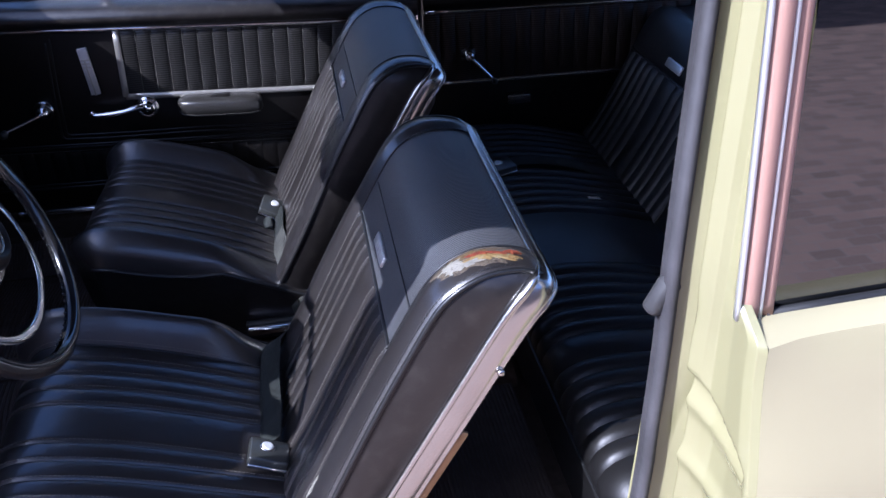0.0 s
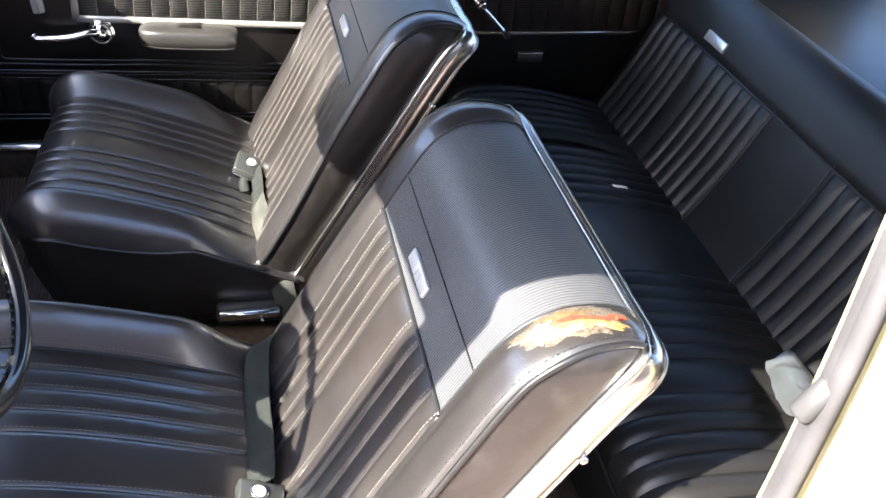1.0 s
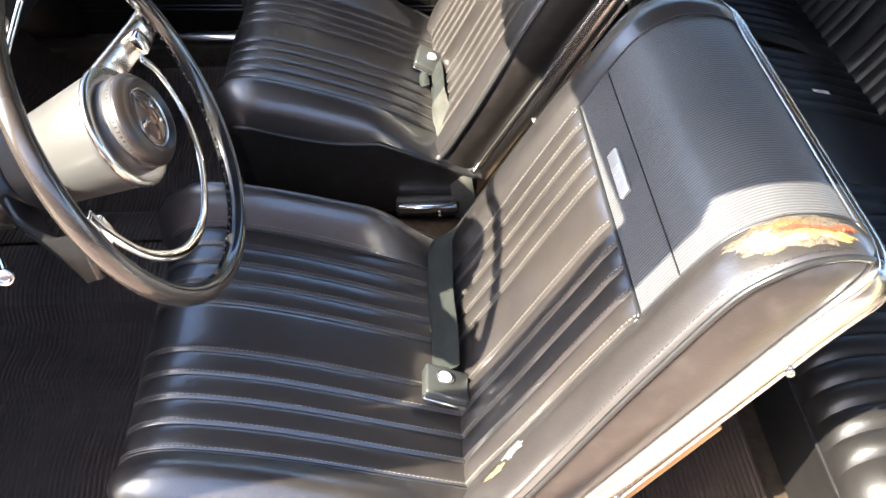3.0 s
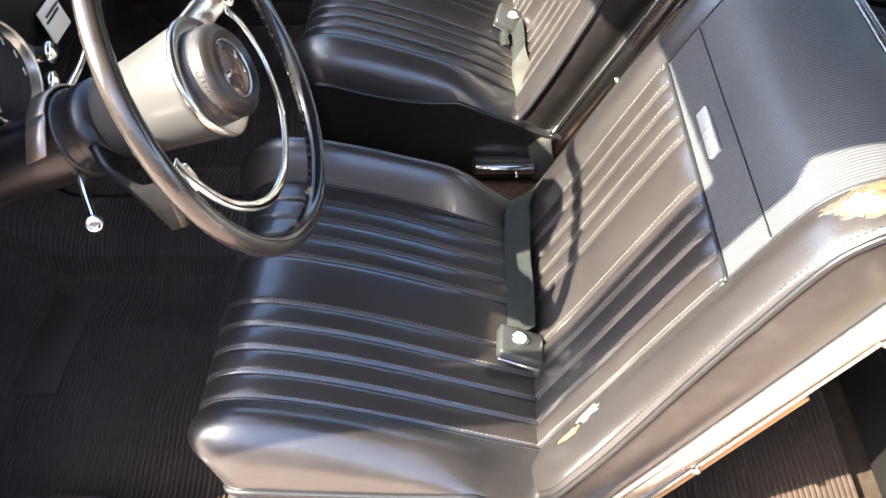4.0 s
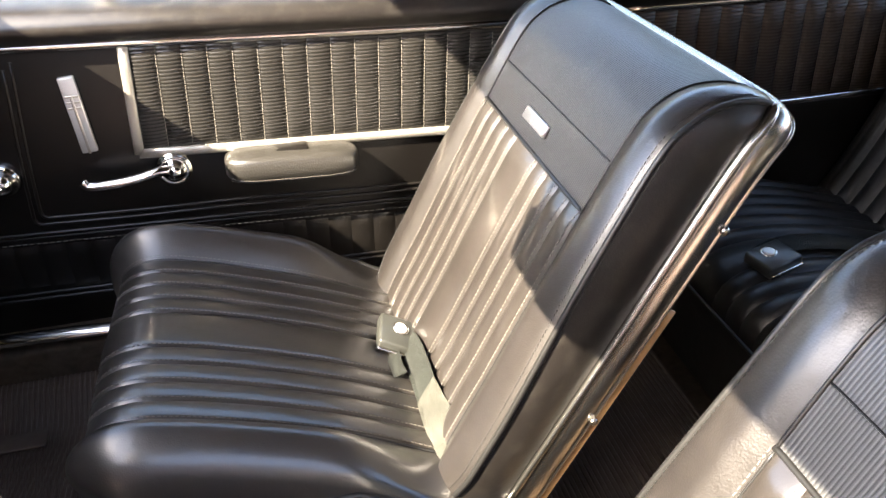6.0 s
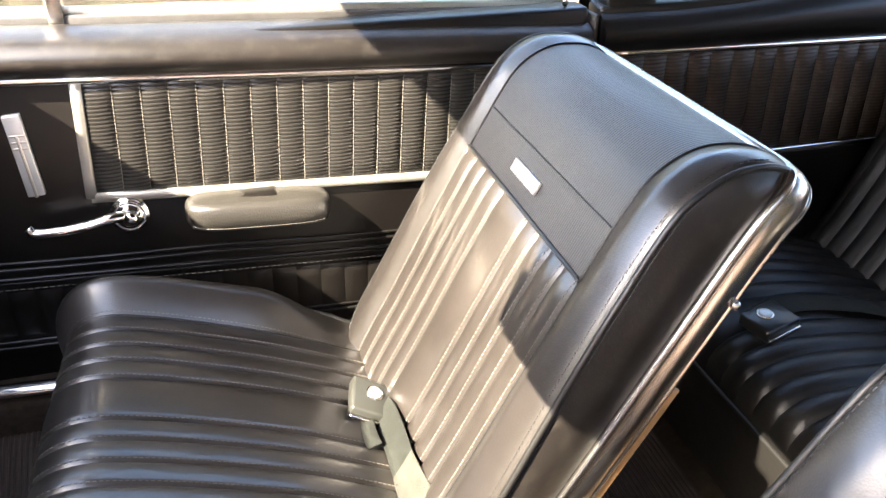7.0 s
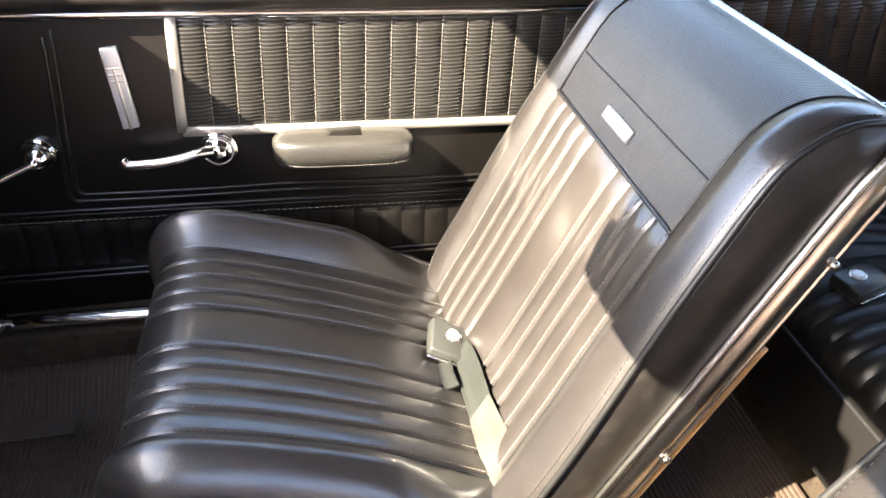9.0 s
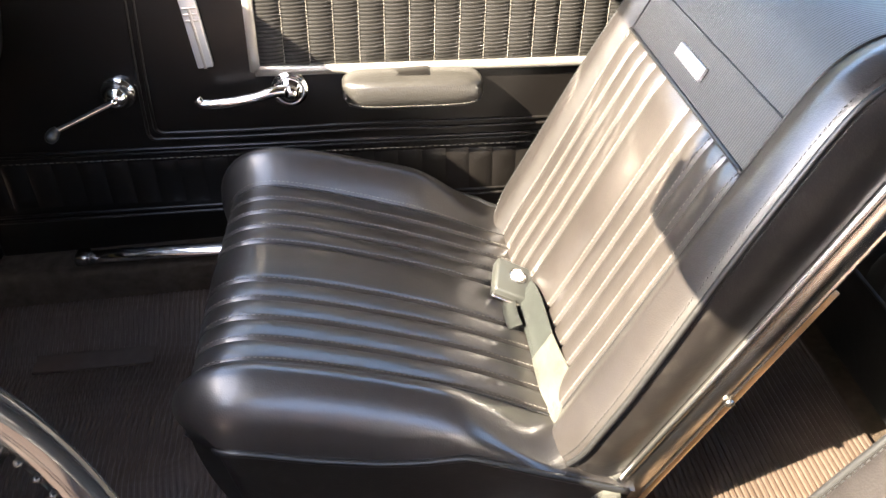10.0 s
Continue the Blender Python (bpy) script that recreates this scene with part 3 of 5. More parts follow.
def blob_on_back(name, cy, cs, ry, rs, mat, lift, seed, parent, label="", rough=0.35, tilt=0.0):
    """An irregular raised patch that follows the seat back's face, at cy across and cs up."""
    rnd = random.Random(seed)
    ph = [rnd.uniform(0, 6.28) for _ in range(6)]
    n, rings = 96, 8
    verts, faces = [], []
    for k in range(rings + 1):
        f = k / rings
        for i in range(n):
            a = 2 * math.pi * i / n
            r = 1 + rough * (1.1 * noise.noise(Vector((math.cos(a) * 1.3, math.sin(a) * 1.3, seed))) + 0.8 * noise.noise(Vector((math.cos(a) * 4, math.sin(a) * 4, seed + 7.3))) + 0.5 * noise.noise(Vector((math.cos(a) * 11, math.sin(a) * 11, seed + 3.1))))
            dy, ds = math.cos(a) * ry * r * f, math.sin(a) * rs * r * f
            dy, ds = dy * math.cos(tilt) - ds * math.sin(tilt), dy * math.sin(tilt) + ds * math.cos(tilt)
            y = cy + dy
            s = cs + ds
            y = max(-back_half(s) * 0.995, y)
            up = lift * (1 - f ** 3) + 0.0012 * noise.noise(Vector((dy * 160, ds * 160, seed))) * (1 - f) + (0.0006 if f < 0.99 else -0.001)
            verts.append(back_at(y, s, True, up))
    for k in range(rings):
        for i in range(n):
            a, b = k * n + i, k * n + (i + 1) % n
            faces.append((a, a + n, b + n, b))
    me = mesh_of(name, verts, faces, [(v.y, v.z) for v in verts])
    return part(name, me, mat, parent, label, Vector((0.3, 0, -FLOOR)))


S_TOP = BACK.nearest(0.088, 1.070)
blob_on_back("frayed_edge", -0.2060, S_TOP - 0.004, 0.0250, 0.056, FRAYED, 0.0010, 3, driver_seat, "brown frayed backing of split vinyl", 0.34)
blob_on_back("torn_padding", -0.1985, S_TOP - 0.006, 0.0085, 0.030, PADDING, 0.0016, 31, driver_seat, "mustard padding under the split", 0.75)
blob_on_back("torn_foam", -0.2150, S_TOP + 0.008, 0.0085, 0.037, FOAM_PALE, 0.0020, 8, driver_seat, "pale yellow foam", 0.60, 0.10)
blob_on_back("torn_lining", -0.2080, S_TOP - 0.034, 0.0115, 0.015, TORN, 0.0018, 14, driver_seat, "white torn lining", 0.80)
blob_on_back("torn_lining", -0.2190, S_TOP - 0.020, 0.0050, 0.021, TORN, 0.0024, 17, driver_seat, "white torn lining", 0.80)
blob_on_back("torn_foam", -0.2090, S_TOP + 0.004, 0.0046, 0.025, FOAM, 0.0036, 5, driver_seat, "orange foam showing through the tear", 0.70, 0.16)
blob_on_back("torn_foam", -0.2085, S_TOP + 0.036, 0.0036, 0.009, FOAM, 0.0032, 6, driver_seat, "orange foam showing through the tear", 0.70)
blob_on_back("worn_spot", -0.204, 0.188, 0.010, 0.018, TORN, 0.0012, 21, driver_seat, "small white worn spot", 0.7)
blob_on_back("worn_spot", -0.214, 0.150, 0.004, 0.016, FOAM_PALE, 0.0008, 23, driver_seat, "small worn spot", 0.7)


# ---------- belts ----------
def strap(name, path, width, normal, thick=0.0016):
    sec = [(-width / 2, -thick / 2), (width / 2, -thick / 2), (width / 2, thick / 2), (-width / 2, thick / 2)]
    return sweep(name, path, sec, normal)


def belt(label, buckle_at, turn, path, normal, mat, size=1.0):
    b = thing("seat_belt", buckle_at, label, "seat belt", "lap belts")
    c = Vector(buckle_at)
    shell = part("buckle", rbox("buckle", c, (0.062 * size, 0.052 * size, 0.020), 0.004, turn), BUCKLE, b, "black buckle")
    ax = turn @ Vector((0, 0, 1))
    part("push_button", lathe("push_button", [(0, 0.0095), (0.0025, 0.0092), (0.0035, 0.0075), (0.0030, 0.004)], c + ax * 0.010 + turn @ Vector((-0.004, 0.006, 0)), ax, 20), BUTTON, shell, "round white push button")
    part("button_ring", lathe("button_ring", [(0, 0.0125), (0.0016, 0.0122), (0.0016, 0.010)], c + ax * 0.0098 + turn @ Vector((-0.004, 0.006, 0)), ax, 20), CHROME_WORN, shell)
    part("buckle_lip", rbox("buckle_lip", c + turn @ Vector((0, -0.0275 * size, -0.004)), (0.060 * size, 0.006, 0.007), 0.002, turn), CHROME_WORN, shell, "bright metal lip")
    part("webbing", strap("webbing", smooth_path(path, 10), 0.046, normal), mat, b, "woven webbing")
    return b


bt = Euler((radians(-6), radians(22), radians(-4))).to_matrix()
belt("dark green lap belt with a push-button buckle on the driver's cushion", (-0.216, -0.430, 0.656), bt,
     [(-0.214, -0.405, 0.655), (-0.212, -0.34, 0.652), (-0.214, -0.27, 0.652), (-0.212, -0.20, 0.658), (-0.208, -0.155, 0.662), (-0.190, -0.112, 0.640), (-0.17, -0.095, 0.56), (-0.16, -0.09, 0.48)], Vector((-0.6, 0, 0.8)), WEBBING)
bt2 = Euler((radians(10), radians(27), radians(-8))).to_matrix()
pale_belt = belt("lap belt with its sunlit stretch coloured paler, lying in the passenger seat's crease", (-0.202, 0.402, 0.646), bt2,
                 [(-0.197, 0.384, 0.642), (-0.194, 0.355, 0.650), (-0.193, 0.315, 0.652), (-0.193, 0.268, 0.651)], Vector((-0.85, 0.15, 0.5)), WEBBING, 1.12)
# stretch of strap coloured as sunlit, not bleached
part("lit_webbing", strap("lit_webbing", smooth_path([(-0.1935, 0.272, 0.6515), (-0.192, 0.240, 0.651), (-0.187, 0.205, 0.645), (-0.176, 0.172, 0.630), (-0.155, 0.152, 0.605), (-0.13, 0.145, 0.585)], 10), 0.046, [Vector((-0.85 + 0.022 * k, 0.15 - 0.012 * k, 0.5)) for k in range(51)]), WEBBING_LIT, pale_belt, "sun-bleached webbing")
part("webbing_fold", strap("webbing_fold", smooth_path([(-0.216, 0.385, 0.638), (-0.219, 0.362, 0.643), (-0.220, 0.344, 0.6445), (-0.219, 0.332, 0.6440), (-0.217, 0.322, 0.6425)], 8), 0.019, Vector((-0.15, 0.1, 0.95))), WEBBING, pale_belt, "folded end of dark webbing")
part("lit_webbing", strap("lit_webbing", smooth_path([(-0.150, 0.122, 0.600), (-0.160, 0.104, 0.585), (-0.155, 0.098, 0.545), (-0.148, 0.094, 0.49)], 8), 0.044, Vector((-0.3, -1, 0.1))), WEBBING_LIT, pale_belt, "sun-bleached webbing")
bt3 = Euler((radians(4), radians(-4), radians(14))).to_matrix()
belt("black rear lap belt buckle lying on the bench cushion", (0.335, 0.335, 0.722), bt3,
     [(0.345, 0.36, 0.717), (0.40, 0.375, 0.716), (0.47, 0.37, 0.708), (0.54, 0.36, 0.69), (0.60, 0.36, 0.65)], Vector((0, 0, 1)), WEBBING)

# latch lever on the passenger seat's inner side
lev = thing("seat_adjuster", (-0.22, 0.112, 0.52), "black seat adjuster with chrome bar at the passenger seat's side", "lever")
part("housing", rbox("housing", (-0.215, 0.110, 0.512), (0.135, 0.024, 0.046), 0.010), BLACK, lev)
part("chrome_bar", rbox("chrome_bar", (-0.222, 0.094, 0.520), (0.112, 0.014, 0.022), 0.005, seg=3), CHROME, lev, "ribbed chrome bar")
part("chrome_bar", tube("chrome_bar", [(-0.277, 0.086, 0.526), (-0.167, 0.086, 0.524)], 0.0025), CHROME, lev)
part("knob", lathe("knob", [(0, 0.004), (0.006, 0.0045), (0.008, 0.003)], (-0.200, 0.088, 0.508), (0, -1, 0), 12), CHROME_WORN, lev)
part("boot", rbox("boot", (-0.150, 0.116, 0.535), (0.04, 0.03, 0.07), 0.012), BLACK, lev)

# ---------- passenger door ----------
DY = 0.684
door = thing("door_card", (-0.35, DY, FLOOR), "black vinyl passenger door card with a pleated chrome-framed insert", "door card")
X0, X1 = -1.0, 0.205


def slope(x, at0, k=-0.050):
    """Heights along the door fall a little towards the rear."""
    return at0 + k * (x + 0.54)


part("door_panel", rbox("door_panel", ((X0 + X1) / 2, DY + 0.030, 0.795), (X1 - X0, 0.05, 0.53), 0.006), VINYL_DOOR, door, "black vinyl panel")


def pad(u, v):
    """Rounded upper roll of the door, from the bright rail up to the window slot."""
    prof = [(0.012, 1.012), (-0.010, 1.020), (-0.022, 1.036), (-0.020, 1.052), (-0.004, 1.066), (0.025, 1.073), (0.055, 1.072), (0.058, 1.040)]
    q = smooth_path([Vector((0, a, b)) for a, b in prof], 5)
    p = q[min(len(q) - 1, int(v))]
    return Vector((u, DY + p.y, slope(u, p.z, -0.044)))


part("upper_roll", sheet("upper_roll", pad, span(X0, X1, 40), list(range(36))), VINYL_SIDE, door, "rounded upper roll")
rail_sec = [(-0.0065, -0.003), (-0.0065, 0.002), (-0.004, 0.005), (0.0, 0.006), (0.004, 0.005), (0.0065, 0.002), (0.0065, -0.003)]
part("bright_rail", sweep("bright_rail", [(x, DY + 0.002, slope(x, 1.013)) for x in span(X0, X1 - 0.002, 20)], rail_sec, Vector((0, -1, 0))), CHROME, door, "bright rail under the roll")
for x, z in ((-0.54, 0.842),):
    low = [(x0, DY + 0.002, slope(x0, 0.842)) for x0 in span(-0.540, X1 - 0.002, 18)]
    side_ = [(-0.540 + 0.010 * t, DY + 0.002, 0.842 + t * 0.166) for t in span(0, 1, 6)]
    fsec = [(-0.0075, -0.003), (-0.0075, 0.003), (-0.005, 0.006), (0.005, 0.006), (0.0075, 0.003), (0.0075, -0.003)]
    part("insert_trim", sweep("insert_trim", low, fsec, Vector((0, -1, 0))), TRIM_PALE, door, "pale silver trim strip")
    part("insert_trim", sweep("insert_trim", side_, fsec, Vector((0, -1, 0))), TRIM_PALE, door, "pale silver trim strip")


def pleat_mesh(name, w, h0, h1, depth, lean, n=10, m=14):
    """One upright padded pleat, w wide, from h0 to h1, facing -y."""
    def f(u, v):
        t = (v - h0) / (h1 - h0)
        end = min(1.0, min(t, 1 - t) / 0.05) ** 0.5
        wr = 0.0010 * noise.noise(Vector((u * 40, v * 70, 3.1)))
        return Vector((u + lean * (v - h0), -depth * max(0.0, math.sin(math.pi * (u / w + 0.5))) ** 0.6 * end + wr * end, v))
    return sheet(name, f, span(-w / 2, w / 2, n), span(h0, h1, m))


P = 0.0365
pm = pleat_mesh("pleat", P, 0.848, 1.008, 0.0044, 0.06)
thread = []
k = 0
x = -0.532 + P / 2
while x < X1 - P * 0.4:
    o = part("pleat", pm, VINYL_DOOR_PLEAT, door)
    o.location = Vector((x, DY + 0.001, slope(x, 0.0))) - door.location
    thread.append([Vector((x - P / 2 + 0.06 * (z - 0.848), DY - 0.0008, z + slope(x, 0.0))) for z in (0.852, 1.004)])
    x += P
tagged(part("stitching", stitches("stitching", thread, 0.0055, 0.0042, 0.0004), STITCH, door, "pale stitching between the pleats"), kind="stuff")

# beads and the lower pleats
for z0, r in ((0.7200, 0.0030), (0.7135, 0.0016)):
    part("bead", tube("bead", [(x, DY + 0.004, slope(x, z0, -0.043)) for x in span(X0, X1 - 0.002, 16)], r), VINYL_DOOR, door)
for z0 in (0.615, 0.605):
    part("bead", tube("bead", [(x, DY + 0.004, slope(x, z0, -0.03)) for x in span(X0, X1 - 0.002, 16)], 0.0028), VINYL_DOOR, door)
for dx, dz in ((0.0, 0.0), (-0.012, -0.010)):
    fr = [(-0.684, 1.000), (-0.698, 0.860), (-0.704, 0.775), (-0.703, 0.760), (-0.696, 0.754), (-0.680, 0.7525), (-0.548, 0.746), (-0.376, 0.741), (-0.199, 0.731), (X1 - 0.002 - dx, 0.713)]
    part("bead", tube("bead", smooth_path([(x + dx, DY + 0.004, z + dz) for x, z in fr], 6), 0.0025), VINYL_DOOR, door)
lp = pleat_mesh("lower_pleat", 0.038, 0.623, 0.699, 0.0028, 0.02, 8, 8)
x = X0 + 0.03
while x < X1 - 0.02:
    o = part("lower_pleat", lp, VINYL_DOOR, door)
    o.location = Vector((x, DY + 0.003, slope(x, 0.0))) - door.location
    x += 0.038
tagged(part("stitching", stitches("stitching", [[Vector((x, DY + 0.001, slope(x, 0.7045, -0.045))) for x in span(X0, X1 - 0.002, 20)]], 0.010, 0.0062, 0.0006), STITCH, door), kind="stuff")

# upright emblem bar
bar = part("emblem_bar", rbox("emblem_bar", (-0.612, DY - 0.002, 0.915), (0.023, 0.010, 0.118), 0.002, Euler((0, radians(-4), 0)).to_matrix()), EMBLEM, door, "tall bright metal ornament")
part("emblem_rib", rbox("emblem_rib", (-0.611, DY - 0.0075, 0.900), (0.004, 0.003, 0.09), 0.001, Euler((0, radians(-4), 0)).to_matrix()), TRIM_PALE, bar)
for dz in (0.945, 0.936, 0.927):
    part("emblem_rib", rbox("emblem_rib", (-0.613, DY - 0.0075, dz), (0.020, 0.002, 0.003), 0.0008), TRIM_PALE, bar)

# pull handle
ph = part("door_handle", lathe("door_handle", [(-0.014, 0.027), (-0.004, 0.028), (0.002, 0.0265), (0.0015, 0.0245), (0.004, 0.0235), (0.005, 0.021), (0.003, 0.0195), (0.007, 0.0180), (0.007, 0.0155), (0.014, 0.0145), (0.019, 0.008)], (-0.494, DY - 0.004, 0.811), (0, -1, 0), 28), CHROME, door, "chrome inside door handle")
hp = smooth_path([(-0.490, DY - 0.026, 0.820), (-0.515, DY - 0.032, 0.822), (-0.545, DY - 0.036, 0.817), (-0.585, DY - 0.036, 0.813), (-0.616, DY - 0.034, 0.813), (-0.624, DY - 0.032, 0.821)], 5)
part("lever", sweep("lever", hp, [(-0.007, -0.004), (-0.007, 0.003), (-0.003, 0.006), (0.003, 0.006), (0.007, 0.003), (0.007, -0.004), (0.0, -0.005)], [Vector((0, -0.7, 0.7))] * len(hp)), CHROME, ph, "slim chrome lever")
part("hub_cap", lathe("hub_cap", [(0, 0.010), (0.006, 0.011), (0.011, 0.008), (0.013, 0.003)], (-0.490, DY - 0.026, 0.818), (0, -1, 0), 16), CHROME, ph)

# window crank
wc = part("window_crank", lathe("window_crank", [(-0.014, 0.025), (-0.006, 0.027), (0.0, 0.024), (0.004, 0.019), (0.012, 0.018), (0.020, 0.012), (0.024, 0.006)], (-0.742, DY - 0.004, 0.825), (0, -1, 0), 24), CHROME, door, "chrome window crank")
cp = smooth_path([(-0.738, DY - 0.030, 0.827), (-0.770, DY - 0.036, 0.816), (-0.805, DY - 0.044, 0.804), (-0.827, DY - 0.05, 0.797)], 5)
part("lever", sweep("lever", cp, circle(0.0048, 8), Vector((0, -1, 0.2))), CHROME, wc)
part("knob", lathe("knob", [(0, 0.006), (0.006, 0.008), (0.018, 0.0095), (0.026, 0.008), (0.030, 0.004)], (-0.829, DY - 0.045, 0.796), (0, -1, 0), 14), BUCKLE, wc, "dark crank knob")


# armrest
def arm(u, v):
    n = 16
    a = 2 * math.pi * u / n
    t = (v + 0.312) / 0.104
    e = max(0.0, 1 - abs(t) ** 5) ** 0.35
    cx, cz = math.cos(a), math.sin(a)
    cx, cz = math.copysign(abs(cx) ** 0.45, cx), math.copysign(abs(cz) ** 0.45, cz)
    return Vector((v, DY - 0.022 + 0.036 * cx * e, slope(v, 0.8185) + (0.024 if cz > 0 else 0.019) * cz * (0.35 + 0.65 * e)))


ar = part("armrest", sheet("armrest", arm, list(range(16)), [-0.312 + 0.104 * math.sin(t) for t in span(-1.5707, 1.5707, 30)], close_u=True), ARM_GREY, door, "small grey vinyl armrest pad")
# flush dark box in place of a hollow and the shade inside it
part("finger_pull", rbox("finger_pull", (-0.318, DY - 0.018, 0.8285), (0.066, 0.032, 0.007), 0.003), VINYL_DOOR, ar, "dark box standing in for the shaded finger recess")
part("armrest_welt", tube("armrest_welt", [arm(10.4, v) + Vector((0, -0.0005, 0)) for v in span(-0.408, -0.215, 20)], 0.0024), PIPING, ar)
part("armrest_stitching", stitches("armrest_stitching", [[arm(9.6, v) + Vector((0, -0.0012, 0.001)) for v in span(-0.405, -0.22, 20)]]), STITCH, ar)

# window slot, seal, lock button and glass
part("window_seal", rbox("window_seal", ((X0 + X1) / 2, DY + 0.066, 1.062), (X1 - X0 - 0.01, 0.010, 0.03), 0.003, Euler((0, radians(2.6), 0)).to_matrix()), SEAL, door, "grey window seal")
part("slot_cap", rbox("slot_cap", ((X0 + X1) / 2 + 0.1, DY + 0.080, 1.066), (X1 - X0 - 0.22, 0.012, 0.03), 0.003, Euler((0, radians(2.6), 0)).to_matrix()), TRIM_PALE, door, "bright outer slot strip")
for x in (-0.245, -0.02, -0.09):
    part("screw", lathe("screw", [(0, 0.005), (0.002, 0.0048), (0.003, 0.003)], (x, DY + 0.061, slope(x, 1.068, -0.044)), (0, -1, 0.2), 10), CHROME_WORN, door)
part("lock_button", lathe("lock_button", [(0, 0.009), (0.003, 0.009), (0.004, 0.0035), (0.020, 0.003), (0.022, 0.005), (0.030, 0.005), (0.032, 0.003)], (0.172, DY + 0.022, slope(0.172, 1.072, -0.044)), (0, 0, 1), 14), CHROME, door, "chrome lock button")
pane = part("window_pane", rbox("window_pane", ((X0 + X1) / 2 + 0.12, DY + 0.073, 1.20), (X1 - X0 - 0.26, 0.004, 0.36), 0.0), GLASS, door, "clear side glass")
pane.visible_shadow = False
part("vent_post", rbox("vent_post", (-0.545, DY + 0.068, 1.20), (0.022, 0.022, 0.34), 0.004), CHROME_WORN, door, "vent window post")

door.location += Vector((0, 0.016, 0.010))

# ---------- rear quarter panel, passenger side ----------
QX0, QX1 = 0.222, 1.0
quarter = thing("quarter_trim_panel", (0.6, DY, FLOOR), "dark pleated rear quarter trim panel with bright rails", "car interior panel")
part("panel", rbox("panel", ((QX0 + QX1) / 2, DY + 0.042, 0.77), (QX1 - QX0, 0.05, 0.60), 0.006), VINYL_REAR, quarter)


def qroll(u, v):
    prof = [(0.020, 0.975), (0.000, 0.985), (-0.016, 1.005), (-0.014, 1.028), (0.006, 1.046), (0.040, 1.056), (0.085, 1.058), (0.090, 1.0)]
    q = smooth_path([Vector((0, a, b)) for a, b in prof], 5)
    p = q[min(len(q) - 1, int(v))]
    return Vector((u, DY + 0.012 + p.y, p.z + 0.015 + (p.z - 0.975) * 0.4 * ramp01(0.3, 0.8, u) - 0.026 * (u - 0.23)))


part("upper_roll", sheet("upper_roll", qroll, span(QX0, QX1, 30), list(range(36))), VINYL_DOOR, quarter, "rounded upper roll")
for z0, kk in ((0.999, -0.026), (0.808, -0.016)):
    part("bright_rail", sweep("bright_rail", [(x, DY + 0.014, z0 + kk * (x - 0.233)) for x in span(QX0, QX1, 12)], rail_sec, Vector((0, -1, 0))), CHROME, quarter, "bright rail")
qm = pleat_mesh("pleat", 0.040, 0.813, 0.992, 0.007, 0.0, 10, 10)
x = QX0 + 0.02
while x < QX1 - 0.02:
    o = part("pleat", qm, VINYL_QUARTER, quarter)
    o.location = Vector((x, DY + 0.016, -0.021 * (x - 0.233))) - quarter.location
    x += 0.040
rc = part("window_crank", lathe("window_crank", [(-0.010, 0.022), (0.0, 0.022), (0.006, 0.014), (0.018, 0.012), (0.022, 0.006)], (0.335, DY + 0.008, 0.880), (0, -1, 0), 18), CHROME, quarter, "chrome rear window crank")
part("lever", tube("lever", smooth_path([(0.335, DY - 0.012, 0.880), (0.365, DY - 0.018, 0.850), (0.395, DY - 0.024, 0.818)], 4), 0.0045), CHROME, rc)
part("knob", lathe("knob", [(0, 0.006), (0.012, 0.008), (0.020, 0.005)], (0.397, DY - 0.018, 0.815), (0, -1, 0), 12), BUCKLE, rc)
ash = part("ashtray", rbox("ashtray", (0.468, DY + 0.004, 0.752), (0.064, 0.03, 0.026), 0.004), CHROME_WORN, quarter, "small chrome ashtray")
part("ashtray_lid", rbox("ashtray_lid", (0.468, DY - 0.010, 0.762), (0.058, 0.012, 0.008), 0.002), CHROME, ash)
part("door_seam", rbox("door_seam", (0.2135, DY + 0.03, 0.84), (0.007, 0.04, 0.44), 0.002), SEAL, quarter)
part("lock_cover", rbox("lock_cover", (0.275, DY + 0.045, 1.072), (0.085, 0.05, 0.040), 0.008), VINYL_DOOR, quarter, "dark cap at the window corner")
qp = part("window_pane", rbox("window_pane", (0.65, DY + 0.088, 1.21), (0.68, 0.004, 0.34), 0.0), GLASS, quarter, "clear quarter glass")
qp.visible_shadow = False

# ---------- rear bench ----------
bench = thing("rear_bench_seat", (0.55, 0, FLOOR), "black vinyl rear bench seat with two pleated sections", "car seat")
RB = Profile([(0.585, 0.58), (0.632, 0.645), (0.668, 0.70), (0.712, 0.78), (0.752, 0.865), (0.785, 0.935), (0.812, 0.972), (0.845, 0.985), (0.88, 0.965)])
S_RB = RB.nearest(0.759, 0.881)
RC = Profile([(0.665, 0.640), (0.60, 0.660), (0.50, 0.688), (0.40, 0.705), (0.32, 0.706), (0.275, 0.690), (0.255, 0.655), (0.262, 0.58), (0.270, 0.48)])
RSTEPS = [0.0] + [0.0365 * i for i in range(1, 7)] + [0.287 + 0.0365 * i for i in range(7)]
RSEAMS = [[0.126 + d for d in RSTEPS], [-0.086 - d for d in RSTEPS][::-1]]


def rback(y, s, bump=0.0, lift=0.0):
    c, n = RB.at(s)
    e = max(0.0, (abs(y) - 0.60) / 0.075)
    return c + n * (bump + lift - 0.03 * min(1, e) ** 2) + Vector((0, y, 0))


def rcush(y, s, bump=0.0, lift=0.0):
    c, n = RC.at(s)
    e = max(0.0, (abs(y) - 0.60) / 0.075)
    return c - n * (bump + lift - 0.03 * min(1, e) ** 2) + Vector((0, y, 0))


